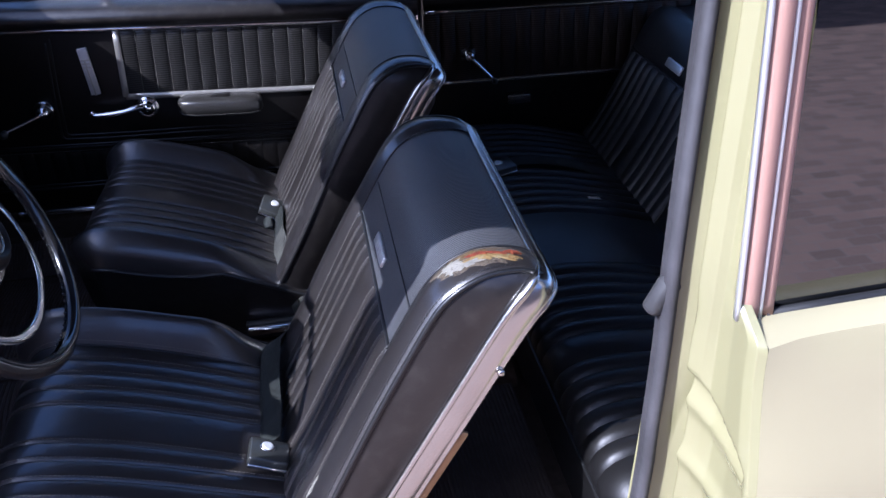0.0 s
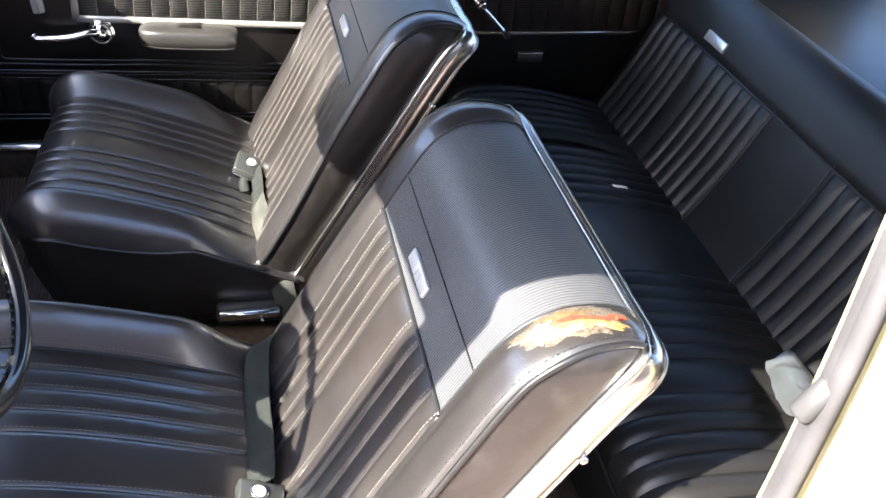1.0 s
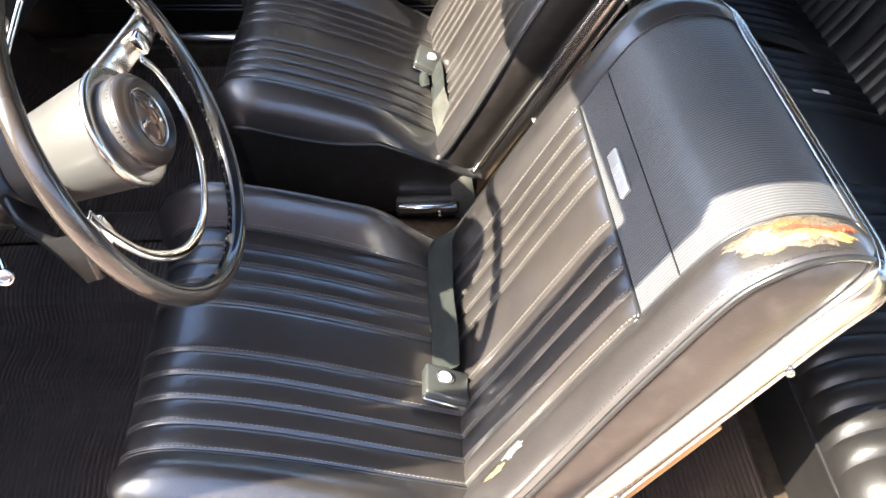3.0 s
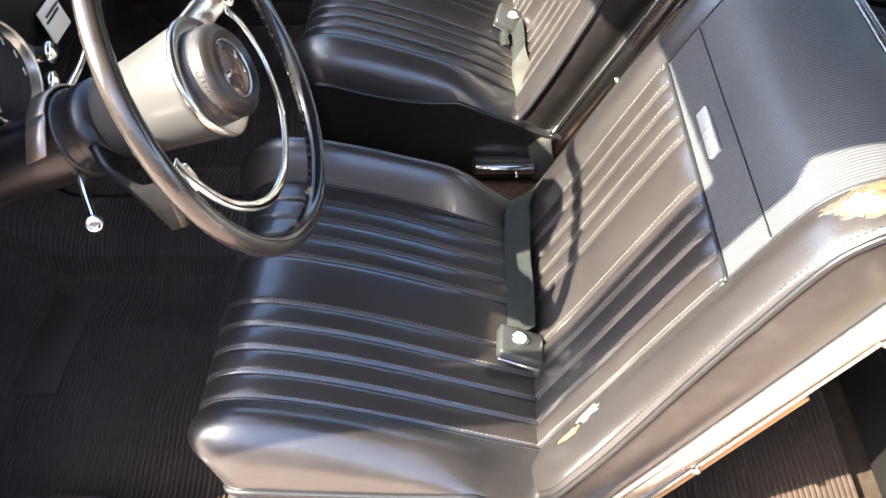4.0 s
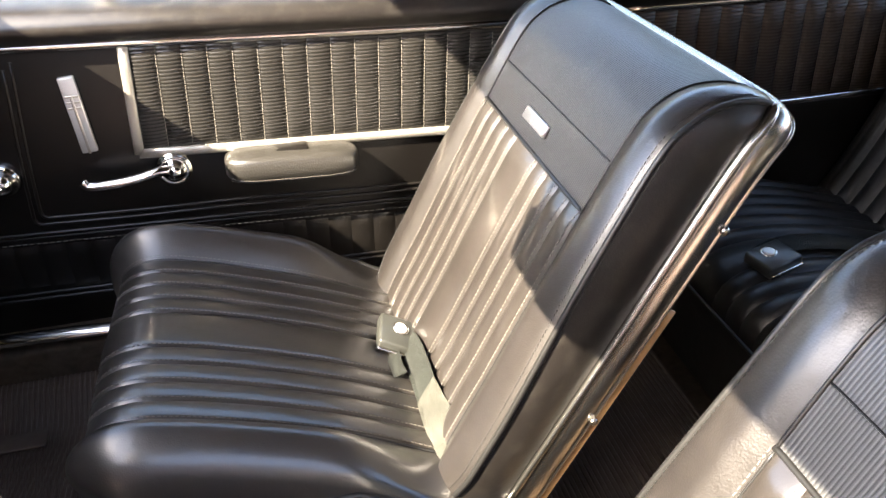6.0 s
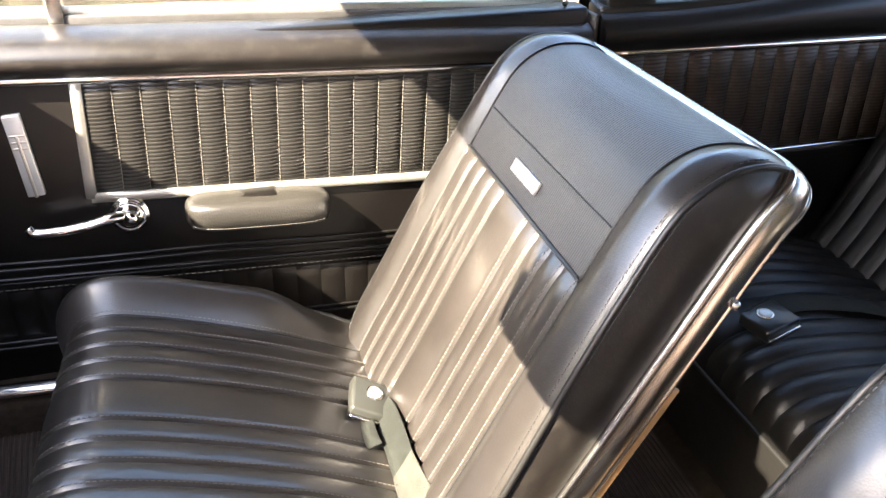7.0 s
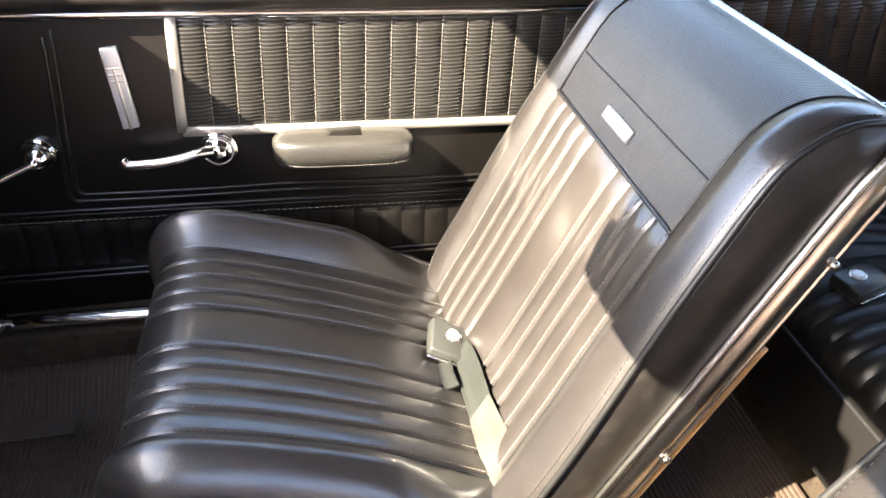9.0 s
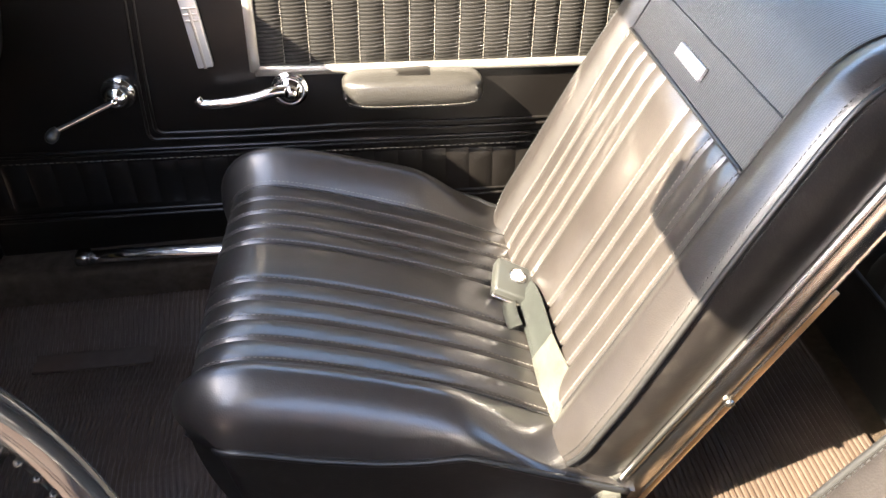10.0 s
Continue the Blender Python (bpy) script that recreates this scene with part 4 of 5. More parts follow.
brow, crow2 = span(0.0, S_RB, 22), span(0.0, RC.length, 34)
C_END = RC.nearest(0.262, 0.665)
for seams in RSEAMS:
    for a, b in zip(seams, seams[1:]):
        def fb(u, v, a=a, b=b):
            t = (u - a) / (b - a)
            return rback(u, v, 0.008 * max(0.0, math.sin(math.pi * t)) ** 0.55 * min(1.0, (S_RB - v) / 0.02) ** 0.5)
        def fc(u, v, a=a, b=b):
            t = (u - a) / (b - a)
            return rcush(u, v, 0.008 * max(0.0, math.sin(math.pi * t)) ** 0.55 * (1 - ramp01(C_END - 0.03, C_END + 0.01, v)))
        part("back_pleat", sheet("back_pleat", fb, span(a, b, 8), brow, flip=True), VINYL_REAR, bench)
        part("cushion_pleat", sheet("cushion_pleat", fc, span(a, b, 8), crow2), VINYL_REAR, bench)
for a, b in ((-0.675, RSEAMS[1][0]), (RSEAMS[1][-1], RSEAMS[0][0]), (RSEAMS[0][-1], 0.675)):
    part("back_panel", sheet("back_panel", lambda u, v: rback(u, v, 0.004 * math.sin(math.pi * (u - a) / (b - a))), span(a, b, 12), brow, flip=True), VINYL_REAR, bench)
    part("cushion_panel", sheet("cushion_panel", lambda u, v: rcush(u, v, 0.004 * math.sin(math.pi * (u - a) / (b - a))), span(a, b, 12), crow2), VINYL_REAR, bench)
part("upper_back", sheet("upper_back", lambda u, v: rback(u, v, 0.004 * min(1.0, (v - S_RB) / 0.01)), span(-0.675, 0.675, 50), span(S_RB, RB.length, 20), flip=True), VINYL_REAR, bench, "smooth upper back")
for y0 in (0.118, -0.078):
    part("back_welt", tube("back_welt", [rback(y0, s, 0.002) for s in span(S_RB - 0.28, RB.length - 0.02, 30)], 0.002), PIPING, bench)
part("back_welt", tube("back_welt", [rback(t, S_RB, 0.003) for t in span(-0.66, 0.66, 60)], 0.0024), PIPING, bench)
part("front_welt", tube("front_welt", [rcush(t, RC.nearest(0.258, 0.64), 0.001) for t in span(-0.67, 0.67, 60)], 0.003), PIPING, bench)
c0 = rback(0.384, S_RB + 0.030, 0.006)
_, nn = RB.at(S_RB + 0.03)
turn = Matrix((Vector((nn.z, 0, -nn.x)), Vector((0, 1, 0)), nn)).transposed()
part("emblem", rbox("emblem", c0, (0.022, 0.082, 0.006), 0.0018, turn), EMBLEM, bench, "bright rectangular metal emblem")
tag = thing("paper_tag", (0.51, 0.173, 0.697), "small folded white paper tag on the rear seat", "tag")
part("paper", sheet("paper", lambda u, v: Vector((0.51 + u, 0.173 + v - u * 1.6, 0.702 + 0.006 * math.sin(u * 120))), span(-0.009, 0.009, 8), span(-0.006, 0.006, 4)), LABEL, tag)


# grey plastic lying by the pillar on the rear seat
def crumple(u, v):
    """A limp tube of plastic, u along it, v across."""
    y = -0.340 - 0.135 * u
    w = 0.064 * (0.75 + 0.35 * math.sin(math.pi * min(1, u * 0.9 + 0.1)))
    x = 0.552 - 0.022 * u + w * (v - 0.5) + 0.014 * (1 - u)
    z = 0.712 + 0.034 * max(0.0, math.sin(math.pi * v)) ** 0.8 * (0.6 + 0.5 * u) + 0.03 * u * u
    k = 0.007 * noise.noise(Vector((u * 3.1, v * 2.5, 1.7))) + 0.003 * abs(noise.noise(Vector((u * 9, v * 5, 4.7))))
    return Vector((x + k, y + k, max(0.704, z + k)))


cl = thing("plastic_sheet", (0.54, -0.41, 0.71), "crumpled grey plastic cover on the rear seat beside the pillar", "plastic cover")
part("sheet", sheet("sheet", crumple, span(0, 1, 24), span(0, 1, 24)), CLOTH, cl)

MEDAL_GOLD = material("amber_enamel", (0.11, 0.050, 0.018), 0.2, var=0.3, coat=0.5)
# ---------- steering wheel ----------
HORN = Vector((-0.525, -0.3760, 1.061))
AX = Vector((0.9222, 0.0273, 0.3859)).normalized()
UPW = Vector((-0.3859, 0, 0.9222)).normalized()
LAT = UPW.cross(AX).normalized()
wheel = thing("steering_wheel", HORN, "black two-spoke steering wheel with chrome horn ring and silver hub", "steering wheel")


def on_wheel(a, r, d):
    """A point at angle a (0 towards the passenger side, growing upwards), radius r, d behind the horn's face."""
    return HORN + (LAT * math.cos(a) + UPW * math.sin(a)) * r - AX * d


WR, WD = 0.1890, 0.012
ring = [on_wheel(2 * math.pi * i / 96, WR, WD) for i in range(96)]
outs = [AX] * 96
part("rim", sweep("rim", ring, circle(0.0110, 14), outs, closed=True), WHEEL_BLACK, wheel, "glossy black rim")
# lighter arc stands in for the sky's reflection on the black rim
for a0, a1 in ((0.62 * math.pi, 1.46 * math.pi),):
    arc = [on_wheel(t, WR + 0.0015, WD) for t in span(a0, a1, 50)]
    ao = [(p - HORN).normalized() for p in arc]
    part("rim_sheen", sweep("rim_sheen", arc, circle(0.0109, 14), ao), WHEEL_SHEEN, wheel, "lighter arc of the rim, painted in for its sky reflection")
for i in range(40):
    a = -0.55 * math.pi + i * 0.022 * math.pi
    part("finger_grip", rbox("finger_grip", on_wheel(a, WR - 0.0112, WD + 0.004), (0.0042, 0.0042, 0.0042), 0.0018), WHEEL_BLACK, wheel)
hr = smooth_path([on_wheel(a, r, 0.022) for a, r in ((0.12, 0.118), (-0.15, 0.131), (-0.55, 0.138), (-1.0, 0.138), (-1.57, 0.138), (-2.1, 0.142), (-2.6, 0.146), (-3.0, 0.150), (-3.2, 0.152))], 10)
part("horn_ring", sweep("horn_ring", hr, [(-0.0062, -0.0012), (-0.0062, 0.0006), (-0.0045, 0.0014), (0.0045, 0.0014), (0.0062, 0.0006), (0.0062, -0.0012)], [AX] * len(hr)), CHROME, wheel, "slim chrome horn ring")
for a, lng in ((0.12, 0.19), (math.pi + 0.10, 0.19)):
    sp = [on_wheel(a, r, 0.018 + 0.135 * max(0.0, (lng - r) / lng) ** 1.1) for r in span(0.045, lng + 0.004, 8)]
    part("spoke", sweep("spoke", sp, [(-0.019, -0.003), (-0.019, 0.002), (-0.014, 0.0045), (0.014, 0.0045), (0.019, 0.002), (0.019, -0.003)], [AX] * 8), CHROME_WORN, wheel, "brushed chrome spoke")
    part("ring_clip", rbox("ring_clip", on_wheel(a, 0.150, 0.026), (0.010, 0.024, 0.026), 0.003, Matrix((AX, LAT, UPW)).transposed()), CHROME, wheel)
hub = part("hub", lathe("hub", [(-0.150, 0.040), (-0.146, 0.047), (-0.035, 0.0630), (-0.028, 0.0640), (-0.026, 0.058)], HORN, AX, 48), HUB, wheel, "silver painted conical hub")
part("hub_ring", lathe("hub_ring", [(-0.030, 0.064), (-0.0275, 0.0668), (-0.0235, 0.0668), (-0.0215, 0.064), (-0.022, 0.056)], HORN, AX, 48), CHROME_WORN, hub, "worn bright ring")
cap = part("horn_cap", lathe("horn_cap", [(-0.030, 0.0520), (-0.016, 0.0512), (-0.0150, 0.0498), (-0.0125, 0.0498), (-0.0115, 0.0508), (-0.005, 0.0500), (-0.001, 0.0488), (0.002, 0.0462), (0.0035, 0.0438), (0.0025, 0.0428), (0.0045, 0.0420), (0.008, 0.0400), (0.0085, 0.0365), (0.003, 0.033)], HORN, AX, 48), HUB_DARK, wheel, "dark grey horn cap")
part("cap_rim", lathe("cap_rim", [(-0.0045, 0.0503), (-0.0040, 0.0510), (-0.0005, 0.0500), (0.0028, 0.0470), (0.0046, 0.0440), (0.0060, 0.0424), (0.0088, 0.0402), (0.0092, 0.0366), (0.0040, 0.0334)], HORN, AX, 48), CAP_RIM, cap, "dark brown moulded rim")
for i in range(60):
    a = 2 * math.pi * i / 60
    part("knurl", rbox("knurl", on_wheel(a, 0.0499, 0.0080), (0.0036, 0.0014, 0.0014), 0.0, Matrix((AX, LAT, UPW)).transposed()), CAP_RIM, cap)
part("medallion", lathe("medallion", [(0.002, 0.0325), (0.004, 0.031), (0.0065, 0.024), (0.008, 0.013), (0.0085, 0.004)], HORN, AX, 40), MEDAL, cap, "amber and grey medallion")
for i in range(5):
    a = 2 * math.pi * (i + 0.3) / 5
    part("medallion_ray", sweep("medallion_ray", [on_wheel(a, 0.010, -0.0084), on_wheel(a, 0.018, -0.0076), on_wheel(a, 0.025, -0.0062)], [(-0.0030, -0.001), (-0.0030, 0.0006), (0.0030, 0.0006), (0.0030, -0.001)], [AX] * 3), MEDAL_GOLD if i % 2 else CHROME_WORN, cap, "faceted bright wedge")
part("medallion_rim", lathe("medallion_rim", [(0.002, 0.0335), (0.0048, 0.0330), (0.0052, 0.0315), (0.0035, 0.0300)], HORN, AX, 40), CHROME_WORN, cap, "fine bright rim")
part("medallion_centre", lathe("medallion_centre", [(0.008, 0.010), (0.0095, 0.009), (0.0105, 0.004)], HORN, AX, 20), MEDAL_GOLD, cap, "amber centre")
# ---------- column, levers ----------
col = thing("steering_column", HORN - AX * 0.30, "dark steering column with chrome levers", "steering column")
part("column_tube", lathe("column_tube", [(-0.62, 0.040), (-0.30, 0.041), (-0.255, 0.046), (-0.19, 0.049), (-0.185, 0.047), (-0.175, 0.050), (-0.152, 0.050)], HORN, AX, 32), COLUMN, col, "black column")
c = HORN - AX * 0.208
arc = [c + (LAT * math.cos(t) + UPW * math.sin(t)) * 0.056 for t in span(0.10 * math.pi, 0.66 * math.pi, 22)]
run = (arc[-1] - arc[-2]).normalized()
outs = [(p - c).normalized() for p in arc]
clamp = part("column_clamp", sweep("column_clamp", arc, [(-0.012, -0.0013), (-0.012, 0.0013), (0.012, 0.0013), (0.012, -0.0013)], outs), BRACKET, col, "tan bent metal clamp strip")
flat = [arc[-1] + run * d for d in (0.0, 0.010, 0.050)]
part("clamp_plate", sweep("clamp_plate", flat, [(-0.013, -0.0014), (-0.013, 0.0014), (0.013, 0.0014), (0.013, -0.0014)], outs[-1]), BRACKET, clamp, "flat end of the strip")
part("clamp_bolt", lathe("clamp_bolt", [(0, 0.006), (0.004, 0.006), (0.005, 0.004)], arc[8] + outs[8] * 0.001, outs[8], 6), CHROME_WORN, clamp)
part("collar_ring", lathe("collar_ring", [(-0.200, 0.049), (-0.198, 0.0515), (-0.194, 0.0515), (-0.192, 0.049)], HORN, AX, 32), PIPING, col, "black collar ring")
sl = smooth_path([HORN - AX * 0.205 + Vector((0, -0.036, -0.028)), Vector((-0.698, -0.437, 0.970)), Vector((-0.681, -0.470, 0.963)), Vector((-0.665, -0.499, 0.957))], 6)
part("signal_lever", tube("signal_lever", sl, 0.0048), CHROME, col, "chrome signal lever")
part("lever_knob", lathe("lever_knob", [(-0.020, 0.0045), (-0.006, 0.0078), (0.0, 0.0094), (0.004, 0.0090), (0.0055, 0.0070), (0.0035, 0.0062), (0.0032, 0.003)], (-0.666, -0.498, 0.9575), (0.18, -0.62, 0.30), 20), CHROME, col, "round knob")
gl = smooth_path([HORN - AX * 0.235 + Vector((0, 0.02, 0.03)), Vector((-0.720, -0.305, 1.026)), Vector((-0.712, -0.225, 1.066)), Vector((-0.700, -0.150, 1.110))], 6)
shift = part("shift_lever", tube("shift_lever", gl, 0.0044), CHROME, col, "slim chrome shift lever")
part("lever_tip", lathe("lever_tip", [(-0.030, 0.0046), (-0.012, 0.0062), (0.0, 0.0105), (0.010, 0.0125), (0.016, 0.011), (0.019, 0.005)], gl[-1], gl[-1] - gl[-3], 18), CHROME, shift, "flared chrome tip")
br = smooth_path([HORN - AX * 0.150 + Vector((0, -0.044, -0.012)), HORN - AX * 0.115 + Vector((0.0, -0.088, -0.034)), HORN - AX * 0.065 + Vector((0.004, -0.140, -0.036)), HORN - AX * 0.022 + Vector((0.0, -0.172, -0.020))], 8)
part("spoke_back", sweep("spoke_back", br, [(-0.024, -0.005), (-0.024, 0.002), (-0.021, 0.004), (0.021, 0.004), (0.024, 0.002), (0.024, -0.005)], [AX] * len(br)), COLUMN, wheel, "dark underside of the spoke")

# ---------- dashboard ----------
dash = thing("dashboard", (-0.95, 0, 0.95), "black dashboard with round chrome-bezelled gauges", "dashboard")


def dash_face(u, v):
    prof = [(-1.02, 1.212), (-0.90, 1.241), (-0.835, 1.243), (-0.803, 1.208), (-0.822, 1.10), (-0.828, 1.03), (-0.842, 0.95), (-0.862, 0.90), (-0.90, 0.872), (-0.98, 0.86)]
    q = smooth_path([Vector((a, 0, b)) for a, b in prof], 5)
    p = q[min(len(q) - 1, int(v))]
    return Vector((p.x - 0.03 * ramp01(0.5, 0.72, abs(u)), u, p.z))


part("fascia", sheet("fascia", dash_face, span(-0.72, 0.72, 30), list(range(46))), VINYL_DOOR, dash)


def gauge(y, z, r):
    n = Vector((0.96, 0.0, 0.22)).normalized()
    b = Vector((-0.824, y, z))
    g = part("gauge", lathe("gauge", [(-0.02, r * 0.99), (0.004, r), (0.010, r * 0.98), (0.013, r * 0.93), (0.011, r * 0.86), (0.0, r * 0.80)], b, n, 40), CHROME_WORN, dash, "chrome gauge bezel")
    part("dial", lathe("dial", [(0.001, r * 0.80), (0.0025, r * 0.79), (0.003, r * 0.3)], b, n, 32), BLACK, g)
    for i in range(9):
        a = radians(210 - i * 30)
        t = Vector((0, math.cos(a), 0)) + Vector((-0.22, 0, 0.97)) * math.sin(a)
        part("tick", rbox("tick", b + n * 0.004 + t * r * 0.66, (0.001, 0.003, 0.010), 0.0003), LABEL, g)


gauge(-0.305, 1.012, 0.066)
gauge(-0.460, 1.012, 0.066)
for y, z in ((-0.207, 0.974), (-0.228, 0.944)):
    part("dash_knob", lathe("dash_knob", [(0, 0.016), (0.004, 0.017), (0.008, 0.010), (0.022, 0.012), (0.028, 0.015), (0.032, 0.013), (0.033, 0.006)], (-0.836, y, z), (0.97, 0, 0.2), 20), CHROME, dash, "chrome dash knob")
part("trim_strip", rbox("trim_strip", (-0.8235, 0.30, 1.022), (0.006, 0.70, 0.020), 0.002), TRIM_PALE, dash, "bright strip along the fascia")
part("dash_knob", lathe("dash_knob", [(0, 0.009), (0.012, 0.0095), (0.018, 0.0125), (0.024, 0.0115), (0.026, 0.006)], (-0.846, 0.124, 0.966), (0.97, -0.1, 0.2), 20), BRACKET, dash, "round tan-lit knob")
part("dash_knob", lathe("dash_knob", [(0, 0.010), (0.010, 0.014), (0.016, 0.017), (0.022, 0.016), (0.024, 0.008)], (-0.848, 0.015, 0.957), (0.97, -0.1, 0.2), 20), CHROME_WORN, dash, "chrome dash knob")
pl = part("label_plate", rbox("label_plate", (-0.822, -0.146, 0.992), (0.003, 0.055, 0.045), 0.001, Euler((0, radians(-12), 0)).to_matrix()), LABEL, dash, "small printed plate")
for i in range(4):
    part("text_bar", rbox("text_bar", (-0.819 - 0.002 * i, -0.148, 1.006 - 0.009 * i), (0.0012, 0.040, 0.003), 0.0), BUCKLE, pl)
part("firewall", rbox("firewall", (-1.34, 0, 0.85), (0.03, 1.46, 0.62), 0.004), BLACK, dash)

# ---------- floor, mats, sills ----------
floor = tagged(new("floor", rbox("floor", (0.0, 0, FLOOR - 0.03), (2.70, 1.36, 0.04), 0.0)), "dark brown carpet over the car's floor", "floor", "", "structure")
floor.data.materials.append(CARPET_DARK)


MAT_PITCH = 0.0080


def mat_at(u, v):
    """Rubber mat: flat under the feet, bending up on the toe board and against the sill; u fore and aft, v across from the tunnel to the sill."""
    hump = FLOOR - 0.001 + 0.075 * (0.4 + 0.6 * ramp01(0.1, -0.9, u)) * max(0.0, 1 - (v / 0.125) ** 2) ** 0.3
    z = max(hump, FLOOR + 0.006) + 0.26 * ramp01(-0.98, -1.28, u) + 0.040 * ramp01(0.52, 0.635, v) ** 1.2 + 0.012 * ramp01(0.17, 0.125, v)
    return Vector((u, v, z))


for sg, nm in ((-1, "black ribbed rubber mat in the driver's footwell"), (1, "black ribbed rubber mat in the passenger's footwell")):
    mt = thing("floor_mat", (-0.8, sg * 0.37, FLOOR), nm, "floor mat", "front rubber mats")
    def ribs(u, v, sg=sg):
        """Ribs run across the car; the mat is buckled where it has lain folded."""
        inner = 0.110 - 0.106 * ramp01(-0.60, -0.70, u)
        y, bow = inner + (v - 0.10) / 0.54 * (0.64 - inner), 0.010 * math.sin(v * 17 + 0.8) * ramp01(0.20, 0.34, v)
        p = mat_at(u, y)
        w = (u + bow) / MAT_PITCH % 1.0
        rib = 0.0022 * (1.0 if 0.25 < w < 0.75 else 0.0)
        buckle = 0.010 * math.exp(-((v - 0.30 - 0.25 * (u + 0.85)) / 0.030) ** 2) * ramp01(-1.0, -0.88, u)
        return Vector((u, sg * y, p.z + rib + buckle))
    rows = [-1.28 + MAT_PITCH * (k + f) for k in range(135) for f in (0.03, 0.26, 0.48, 0.74)]
    part("mat", sheet("mat", lambda v, u: ribs(u, v), span(0.10, 0.64, 46), rows, uv=lambda v, u: (v, u), flip=sg > 0, smooth=False), RUBBER, mt)
    x0, x1, y0, y1 = (-1.06, -0.936, 0.17, 0.378) if sg < 0 else (-0.93, -0.746, 0.515, 0.62)
    part("heel_pad", rbox("heel_pad", ((x0 + x1) / 2, sg * (y0 + y1) / 2, FLOOR + 0.0105), (x1 - x0, y1 - y0, 0.006), 0.002), RUBBER, mt, "smooth heel pad")
    if sg < 0:
        for x in (-0.915, -0.832):
            part("edge_pad", rbox("edge_pad", (x, -0.585, FLOOR + 0.026), (0.078, 0.055, 0.010), 0.003), RUBBER, mt, "raised pad at the mat's edge")
for sg in (-1, 1):
    mt = thing("floor_mat", (0.05, sg * 0.36, FLOOR), "worn brown-black ribbed rubber mat behind the front seat", "floor mat", "rear rubber mats")
    rows = [-0.16 + MAT_PITCH * (k + f) for k in range(51) for f in (0.03, 0.26, 0.48, 0.74)]
    part("mat", sheet("mat", lambda v, u: Vector((u, sg * v, FLOOR + 0.004 + 0.0020 * (0.25 < (u + 0.16) / MAT_PITCH % 1.0 < 0.75) + 0.03 * ramp01(0.55, 0.61, v))), span(0.13, 0.61, 16), rows, uv=lambda v, u: (v, u), flip=sg > 0, smooth=False), RUBBER, mt)
tunnel = thing("transmission_tunnel", (-0.2, 0, FLOOR), "brown carpeted transmission tunnel between the seats", "tunnel", "", "structure")


def tun(u, v):
    return Vector((u, 0.125 * math.sin(v), FLOOR - 0.01 + 0.075 * (0.4 + 0.6 * ramp01(0.1, -0.9, u)) * max(0.0, math.cos(v)) ** 0.6))


part("carpet", sheet("carpet", tun, span(-1.3, 0.26, 40), span(-1.5707, 1.5707, 24), flip=True), CARPET, tunnel)
for sg in (-1, 1):
    sill = thing("door_sill", (-0.3, sg * 0.68, FLOOR), "carpeted door sill with a bright scuff strip", "door sill", "door sills")
    part("sill_box", rbox("sill_box", (-0.45, sg * 0.690, 0.502), (1.6, 0.100, 0.125), 0.012), CARPET_DARK, sill)
    part("scuff_strip", sweep("scuff_strip", [(x, sg * 0.653, 0.566 + 0.016 * ramp01(-0.35, -0.85, x)) for x in span(-0.85, 0.10, 16)], [(-0.012, -0.004), (-0.011, 0.003), (-0.006, 0.007), (0.006, 0.007), (0.011, 0.003), (0.012, -0.004)], Vector((0, -0.35 * sg, 0.94))), CHROME, sill, "bright scuff strip")
    part("scuff_end", rbox("scuff_end", (-0.852, sg * 0.653, 0.584), (0.022, 0.030, 0.018), 0.005), CHROME_WORN, sill)

# ---------- car body: pillars, roof, quarter ----------
body = thing("car", (0.3, 0, GROUND), "pale yellow two-door car body with an open doorway", "car")


def tubeish(name, pts, w, d, mat, label=""):
    sec = [(-w / 2, -d / 2), (w / 2, -d / 2), (w / 2, d / 2), (-w / 2, d / 2)]
    return part(name, sweep(name, smooth_path(pts, 6), sec, Vector((-0.7, 0, 0.7))), mat, body, label)


for sg in (-1, 1):
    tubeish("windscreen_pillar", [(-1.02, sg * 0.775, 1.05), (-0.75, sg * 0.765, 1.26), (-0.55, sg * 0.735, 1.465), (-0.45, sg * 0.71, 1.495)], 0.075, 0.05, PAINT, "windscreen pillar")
    part("roof_rail", sweep("roof_rail", smooth_path([(-0.50, sg * 0.682, 1.485), (-0.1, sg * 0.678, 1.50), (0.4, sg * 0.678, 1.495), (0.9, sg * 0.680, 1.46)], 6), [(-0.03, -0.03), (0.03, -0.03), (0.03, 0.03), (-0.03, 0.03)], Vector((0, 0, 1))), PAINT, body, "roof rail")
part("header", sweep("header", smooth_path([(-0.50, -0.73, 1.492), (-0.535, -0.4, 1.503), (-0.545, 0.0, 1.508), (-0.535, 0.4, 1.503), (-0.50, 0.73, 1.492)], 8), [(-0.03, -0.03), (0.04, -0.03), (0.04, 0.025), (-0.03, 0.025)], Vector((0, 0, 1))), PAINT, body, "windscreen header")


def roof(u, v):
    x0 = -0.545 + 0.045 * (v / 0.73) ** 2
    x = x0 + (1.15 - x0) * u
    return Vector((x, v, 1.50 + 0.035 * math.sin(math.pi * min(1, u * 0.9 + 0.1)) * (1 - (v / 0.74) ** 2) - 0.06 * ramp01(0.6, 1, u)))


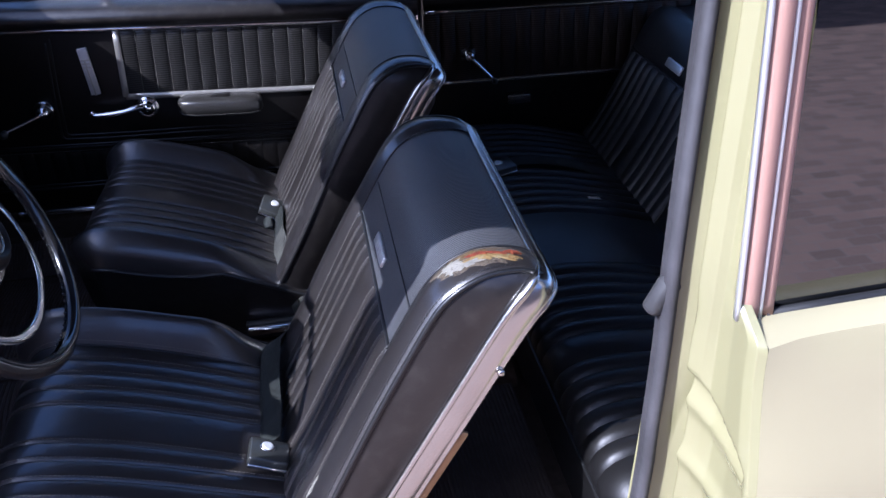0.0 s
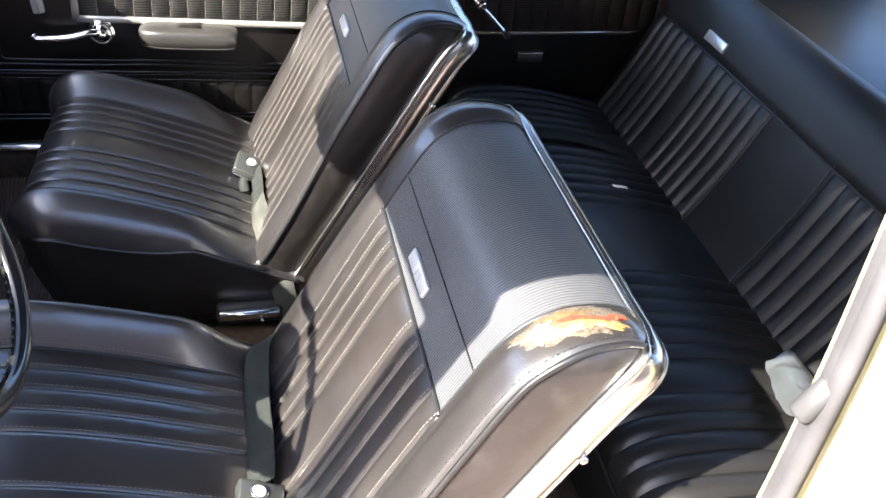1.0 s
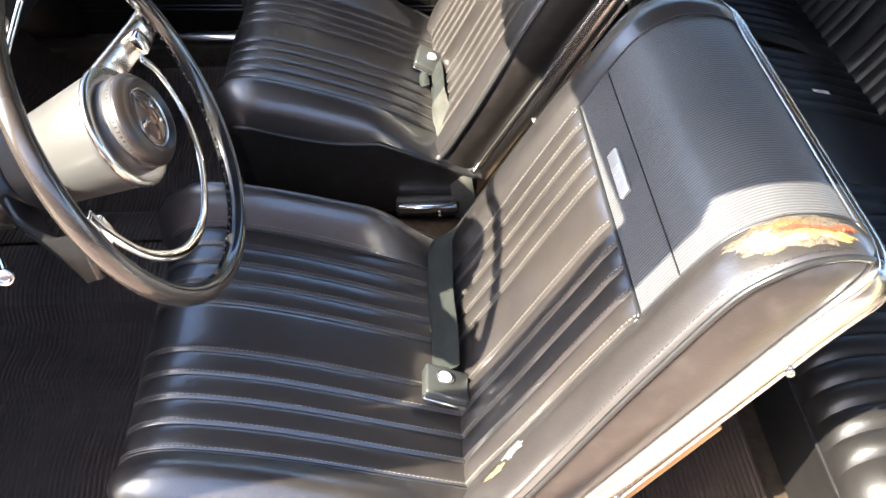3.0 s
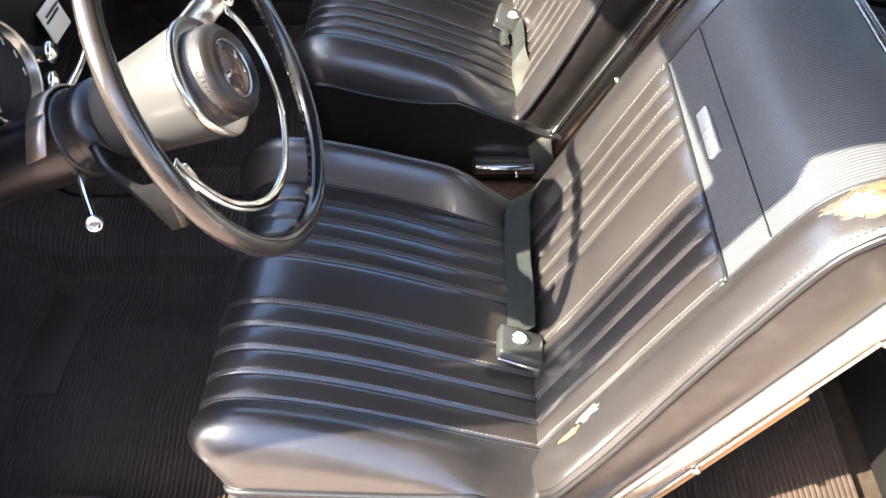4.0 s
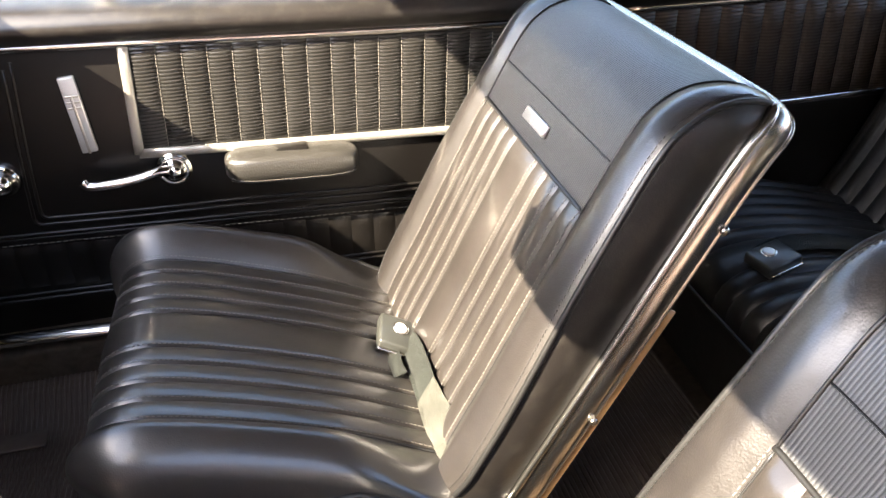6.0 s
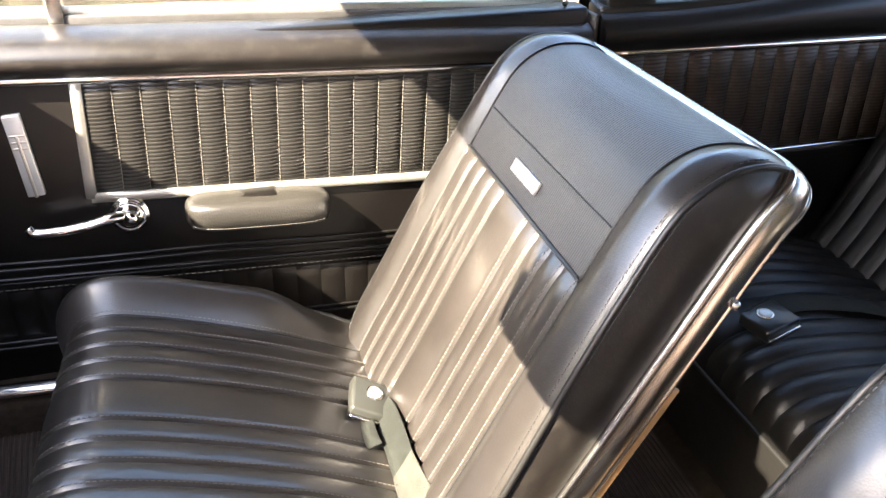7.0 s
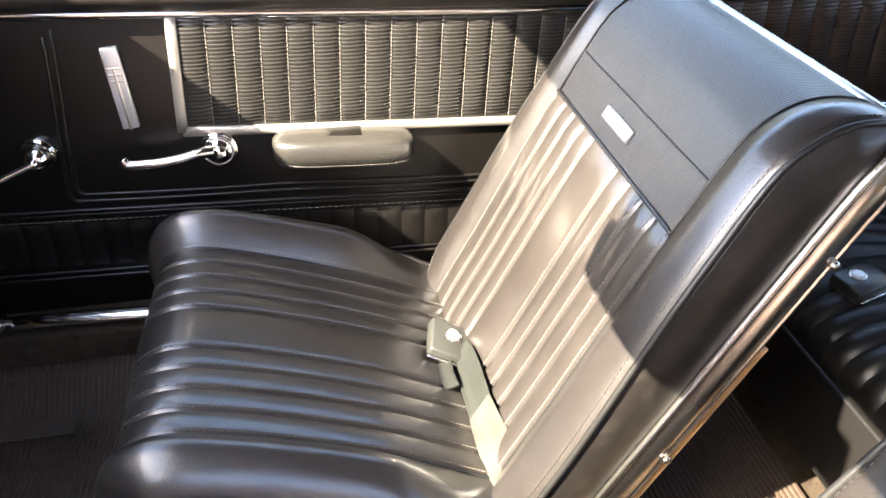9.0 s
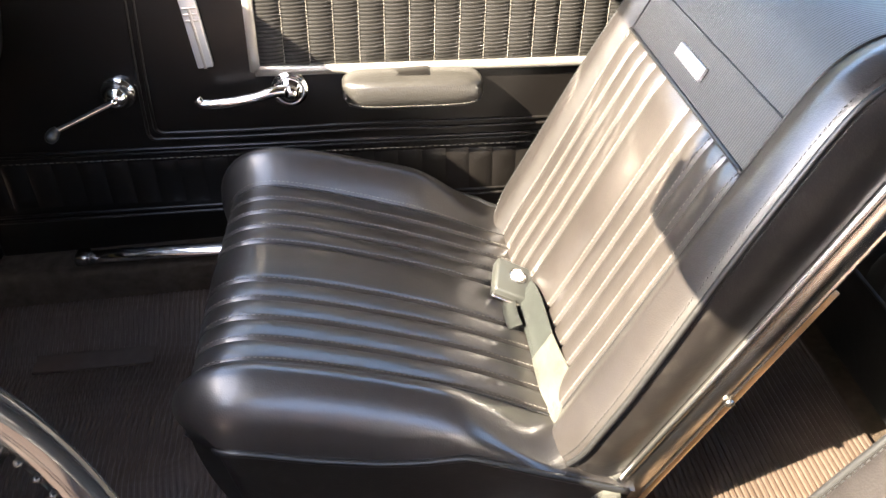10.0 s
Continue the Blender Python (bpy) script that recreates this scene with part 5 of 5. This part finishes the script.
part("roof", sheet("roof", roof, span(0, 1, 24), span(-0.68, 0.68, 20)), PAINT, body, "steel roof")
part("headliner", sheet("headliner", lambda u, v: roof(u, v) - Vector((0, 0, 0.025)), span(0.02, 1, 16), span(-0.665, 0.665, 14), flip=True), HEADLINER, body)
part("parcel_shelf", rbox("parcel_shelf", (1.12, 0, 0.955), (0.55, 1.36, 0.02), 0.004), VINYL_DOOR, body)
for sg in (-1, 1):
    part("sail_panel", sheet("sail_panel", lambda u, v: Vector((0.98 + 0.22 * u + 0.25 * (1 - v) * u, sg * (0.74 + 0.06 * (1 - v)), 1.05 + 0.40 * v)), span(0, 1, 6), span(0, 1, 8)), PAINT_OUT, body)
    part("inner_quarter", rbox("inner_quarter", (1.05, sg * 0.74, 0.75), (0.7, 0.03, 0.62), 0.004), BLACK, body)
part("rear_bulkhead", rbox("rear_bulkhead", (1.0, 0, 0.70), (0.02, 1.44, 0.5), 0.0), BLACK, body)
part("cowl", sheet("cowl", lambda u, v: Vector((-1.05 - 0.35 * u, v, 1.10 + 0.02 * u - 0.03 * (v / 0.75) ** 2)), span(0, 1, 8), span(-0.78, 0.78, 16), flip=True), PAINT_OUT, body)

# doorway pillar on the driver's side


def side_y(v):
    """How far out the body's flank stands below the belt line."""
    return -0.831 - 0.034 * ramp01(1.05, 0.84, v)


def pressing(u, v):
    """Depth of the pressed shapes in the pillar's face."""
    groove = 1.2 + 2.5 * ramp01(0.80, 1.06, v)
    d = 0.0045 * math.exp(-((u - groove) / 0.40) ** 2)
    arch = 0.968 - 0.0042 * max(0.0, u - 3) ** 1.6
    d += 0.011 * ramp01(arch + 0.006, arch - 0.010, v) * ramp01(groove - 0.1, groove + 0.5, u) * ramp01(8.7, 8.0, u)
    for u0, z0, u1, z1 in ((3.6, 0.925, 8.3, 0.884), (3.2, 0.845, 8.3, 0.80)):
        zc = z0 + (z1 - z0) * (u - u0) / (u1 - u0)
        d -= 0.0055 * math.exp(-((v - zc) / 0.013) ** 2) * ramp01(u0 - 0.6, u0 + 0.2, u) * ramp01(u1 + 0.4, u1 - 0.4, u)
    return d * ramp01(1.08, 1.04, v)


def jamb(u, v):
    """Pressed pillar face: u runs from the seal outwards, v is the height."""
    belt_in = ramp01(1.09, 1.05, v)
    tuck = 0.035 * ramp01(1.05, 1.46, v)
    out = (side_y(v) + 0.831) * belt_in
    pts = [(0.282, -0.690), (0.290, -0.712), (0.302, -0.717), (0.321, -0.729), (0.300, -0.742), (0.310, -0.757), (0.318, -0.763 + 0.3 * out),
           (0.322, -0.772 - 0.012 * belt_in + 0.55 * out), (0.322, -0.778 - 0.036 * belt_in + 0.85 * out), (0.326, -0.780 - 0.046 * belt_in + out), (0.334, -0.780 - 0.051 * belt_in + out)]
    i = min(int(u), len(pts) - 2)
    a, b = pts[i], pts[i + 1]
    f = u - i
    f = f * f * (3 - 2 * f) * 0.5 + f * 0.5
    return Vector((a[0] + (b[0] - a[0]) * f + pressing(u, v) - 0.015 * ramp01(1.0, 0.55, v) * (1 - u / 10) + 0.022 * ramp01(1.05, 1.46, v), a[1] + (b[1] - a[1]) * f + tuck, v))


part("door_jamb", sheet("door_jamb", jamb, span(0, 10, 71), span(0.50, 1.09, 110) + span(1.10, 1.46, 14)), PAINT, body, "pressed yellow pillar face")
seal = [jamb(0.9, z) + Vector((-0.006, 0.0, 0)) for z in span(0.52, 1.46, 30)]
part("door_seal", sweep("door_seal", seal, [(-0.0150, -0.004), (-0.0150, 0.003), (-0.0105, 0.0075), (-0.0040, 0.0060), (0.0010, 0.0082), (0.0085, 0.0078), (0.0140, 0.0040), (0.0150, -0.004)], Vector((-1, 0, 0))), SEAL_GREY, body, "grey rubber door seal")
part("seal_lip", rbox("seal_lip", jamb(0.9, 1.045) + Vector((-0.012, 0.004, 0)), (0.024, 0.022, 0.048), 0.007, Euler((0.2, 0.35, 0.3)).to_matrix()), SEAL, body, "lumpy seal joint")


def outer(u, v):
    crown = (0.010 * math.sin(math.pi * ramp01(0.45, 1.08, v)) - 0.010 * ramp01(1.02, 1.06, v)) * ramp01(0.0, 0.05, u)
    return Vector((0.334 + u, side_y(v) - crown, v + 0.03 * u * ramp01(0.9, 1.05, v)))


part("quarter_panel", sheet("quarter_panel", outer, span(0.0, 1.4, 40), span(0.45, 1.056, 22)), PAINT_OUT, body, "smooth cream rear quarter panel")
part("belt_shoulder", sheet("belt_shoulder", lambda u, v: outer(u, 1.056) + Vector((0, 0.06 * v, 0.006 * math.sin(v * 3.14))), span(0.0, 1.4, 40), span(0, 1, 6)), PAINT_OUT, body)
# quarter window: frame strips, sill rubber, glass
up = [(0.334, -0.785, 1.062), (0.331, -0.782, 1.15), (0.325, -0.777, 1.30), (0.318, -0.772, 1.46)]
win = part("window_frame", sweep("window_frame", smooth_path(up, 6), [(-0.009, -0.004), (-0.009, 0.004), (0.009, 0.004), (0.009, -0.004)], Vector((-0.25, -1, 0))), COPPER, body, "pinkish brown window channel")
part("chrome_line", sweep("chrome_line", smooth_path([(x + 0.0115, y - 0.001, z) for x, y, z in up], 6), [(-0.003, -0.003), (-0.002, 0.004), (0.002, 0.004), (0.003, -0.003)], Vector((-0.2, -1, 0))), EMBLEM, win)
part("chrome_line", sweep("chrome_line", smooth_path([(x - 0.012, y - 0.001, z) for x, y, z in up], 6), [(-0.003, -0.003), (-0.002, 0.004), (0.002, 0.004), (0.003, -0.003)], Vector((-0.2, -1, 0))), EMBLEM, win)
part("inner_channel", sweep("inner_channel", smooth_path([(x + 0.020, y + 0.002, z) for x, y, z in up], 6), [(-0.007, -0.003), (-0.007, 0.003), (0.007, 0.003), (0.007, -0.003)], Vector((-0.2, -1, 0))), COPPER, win)
part("window_rubber", sweep("window_rubber", [(0.355 + t, -0.782, 1.060 + 0.03 * t) for t in span(0, 0.8, 12)], circle(0.006, 8), Vector((0, 0, 1))), BLACK, body)
gq = rbox("window_pane", (0.73, 0, 0), (0.75, 0.004, 0.42), 0.0)
gq.transform(Matrix.Translation((0, -0.772, 1.255)) @ Matrix.Rotation(radians(-1), 4, "X"))
gp = part("window_pane", gq, GLASS_DARK, body, "quarter window glass reflecting brown paving")
gp.visible_shadow = False

# the pillar, its seal and the quarter window stand a little further forward and higher
for o in body.children:
    if o.name.split(".")[0] in ("door_jamb", "door_seal", "seal_lip", "quarter_panel", "belt_shoulder", "window_frame", "window_rubber", "window_pane"):
        o.location += Vector((-0.012, 0, 0.018))

# rear-view mirror hanging from the header; unseen plate above added to block sun
mir = thing("rear_view_mirror", (-0.56, -0.06, 1.40), "small rear-view mirror under the windscreen header", "mirror")
part("mirror_case", rbox("mirror_case", (-0.545, -0.085, 1.350), (0.022, 0.25, 0.085), 0.018), BUCKLE, mir)
part("sun_block_plate", rbox("sun_block_plate", (-0.556, -0.085, 1.445), (0.012, 0.20, 0.12), 0.004), BUCKLE, mir)
part("mirror_stem", tube("mirror_stem", [(-0.55, -0.03, 1.36), (-0.575, -0.01, 1.49)], 0.006), CHROME, mir)

for sg in (-1, 1):
    part("kick_panel", rbox("kick_panel", (-1.17, sg * 0.71, 0.80), (0.34, 0.04, 0.72), 0.006), VINYL_DOOR, body, "black kick panel")

# unseen brick wall added on the driver's side to cut low sky from reflections
wall = thing("wall_sky_block", (2.0, -6.5, GROUND), "unseen brown brick wall added beside the car to hold back low sky", "wall", "", "structure")
bw = part("brickwork", rbox("brickwork", (0, 0, 1.75), (30, 0.25, 3.5), 0.0), WALL_BRICK, wall, "", Vector())
# unseen hedge added on the far side to darken and tint reflections
HEDGE = mottled("hedge_green", [(0.006, 0.008, 0.005), (0.022, 0.026, 0.014), (0.045, 0.050, 0.028)], 3.0)
hedge = thing("hedge", (0, 5.0, GROUND), "plain tall green hedge, unseen, added beyond the car to darken reflections", "hedge", "", "structure")


def hedge_face(u, v):
    w = Vector((u * 0.7, v * 0.9, 2.2))
    return Vector((u, 5.0 + 0.35 * noise.noise(w) + 0.6 * ramp01(2.0, 2.6, v), GROUND + v + 0.2 * noise.noise(w * 2.1) * ramp01(0, 1, v)))


part("foliage", sheet("foliage", hedge_face, span(-14, 14, 80), span(0, 2.6, 16)), HEDGE, hedge)
# ---------- ground ----------
ground = tagged(new("ground", sheet("ground", lambda u, v: Vector((u, v, GROUND)), span(-400, 400, 3), span(-400, 400, 3))), "brown brick paving round the car", "ground", "", "structure")
ground.data.materials.append(PAVING)
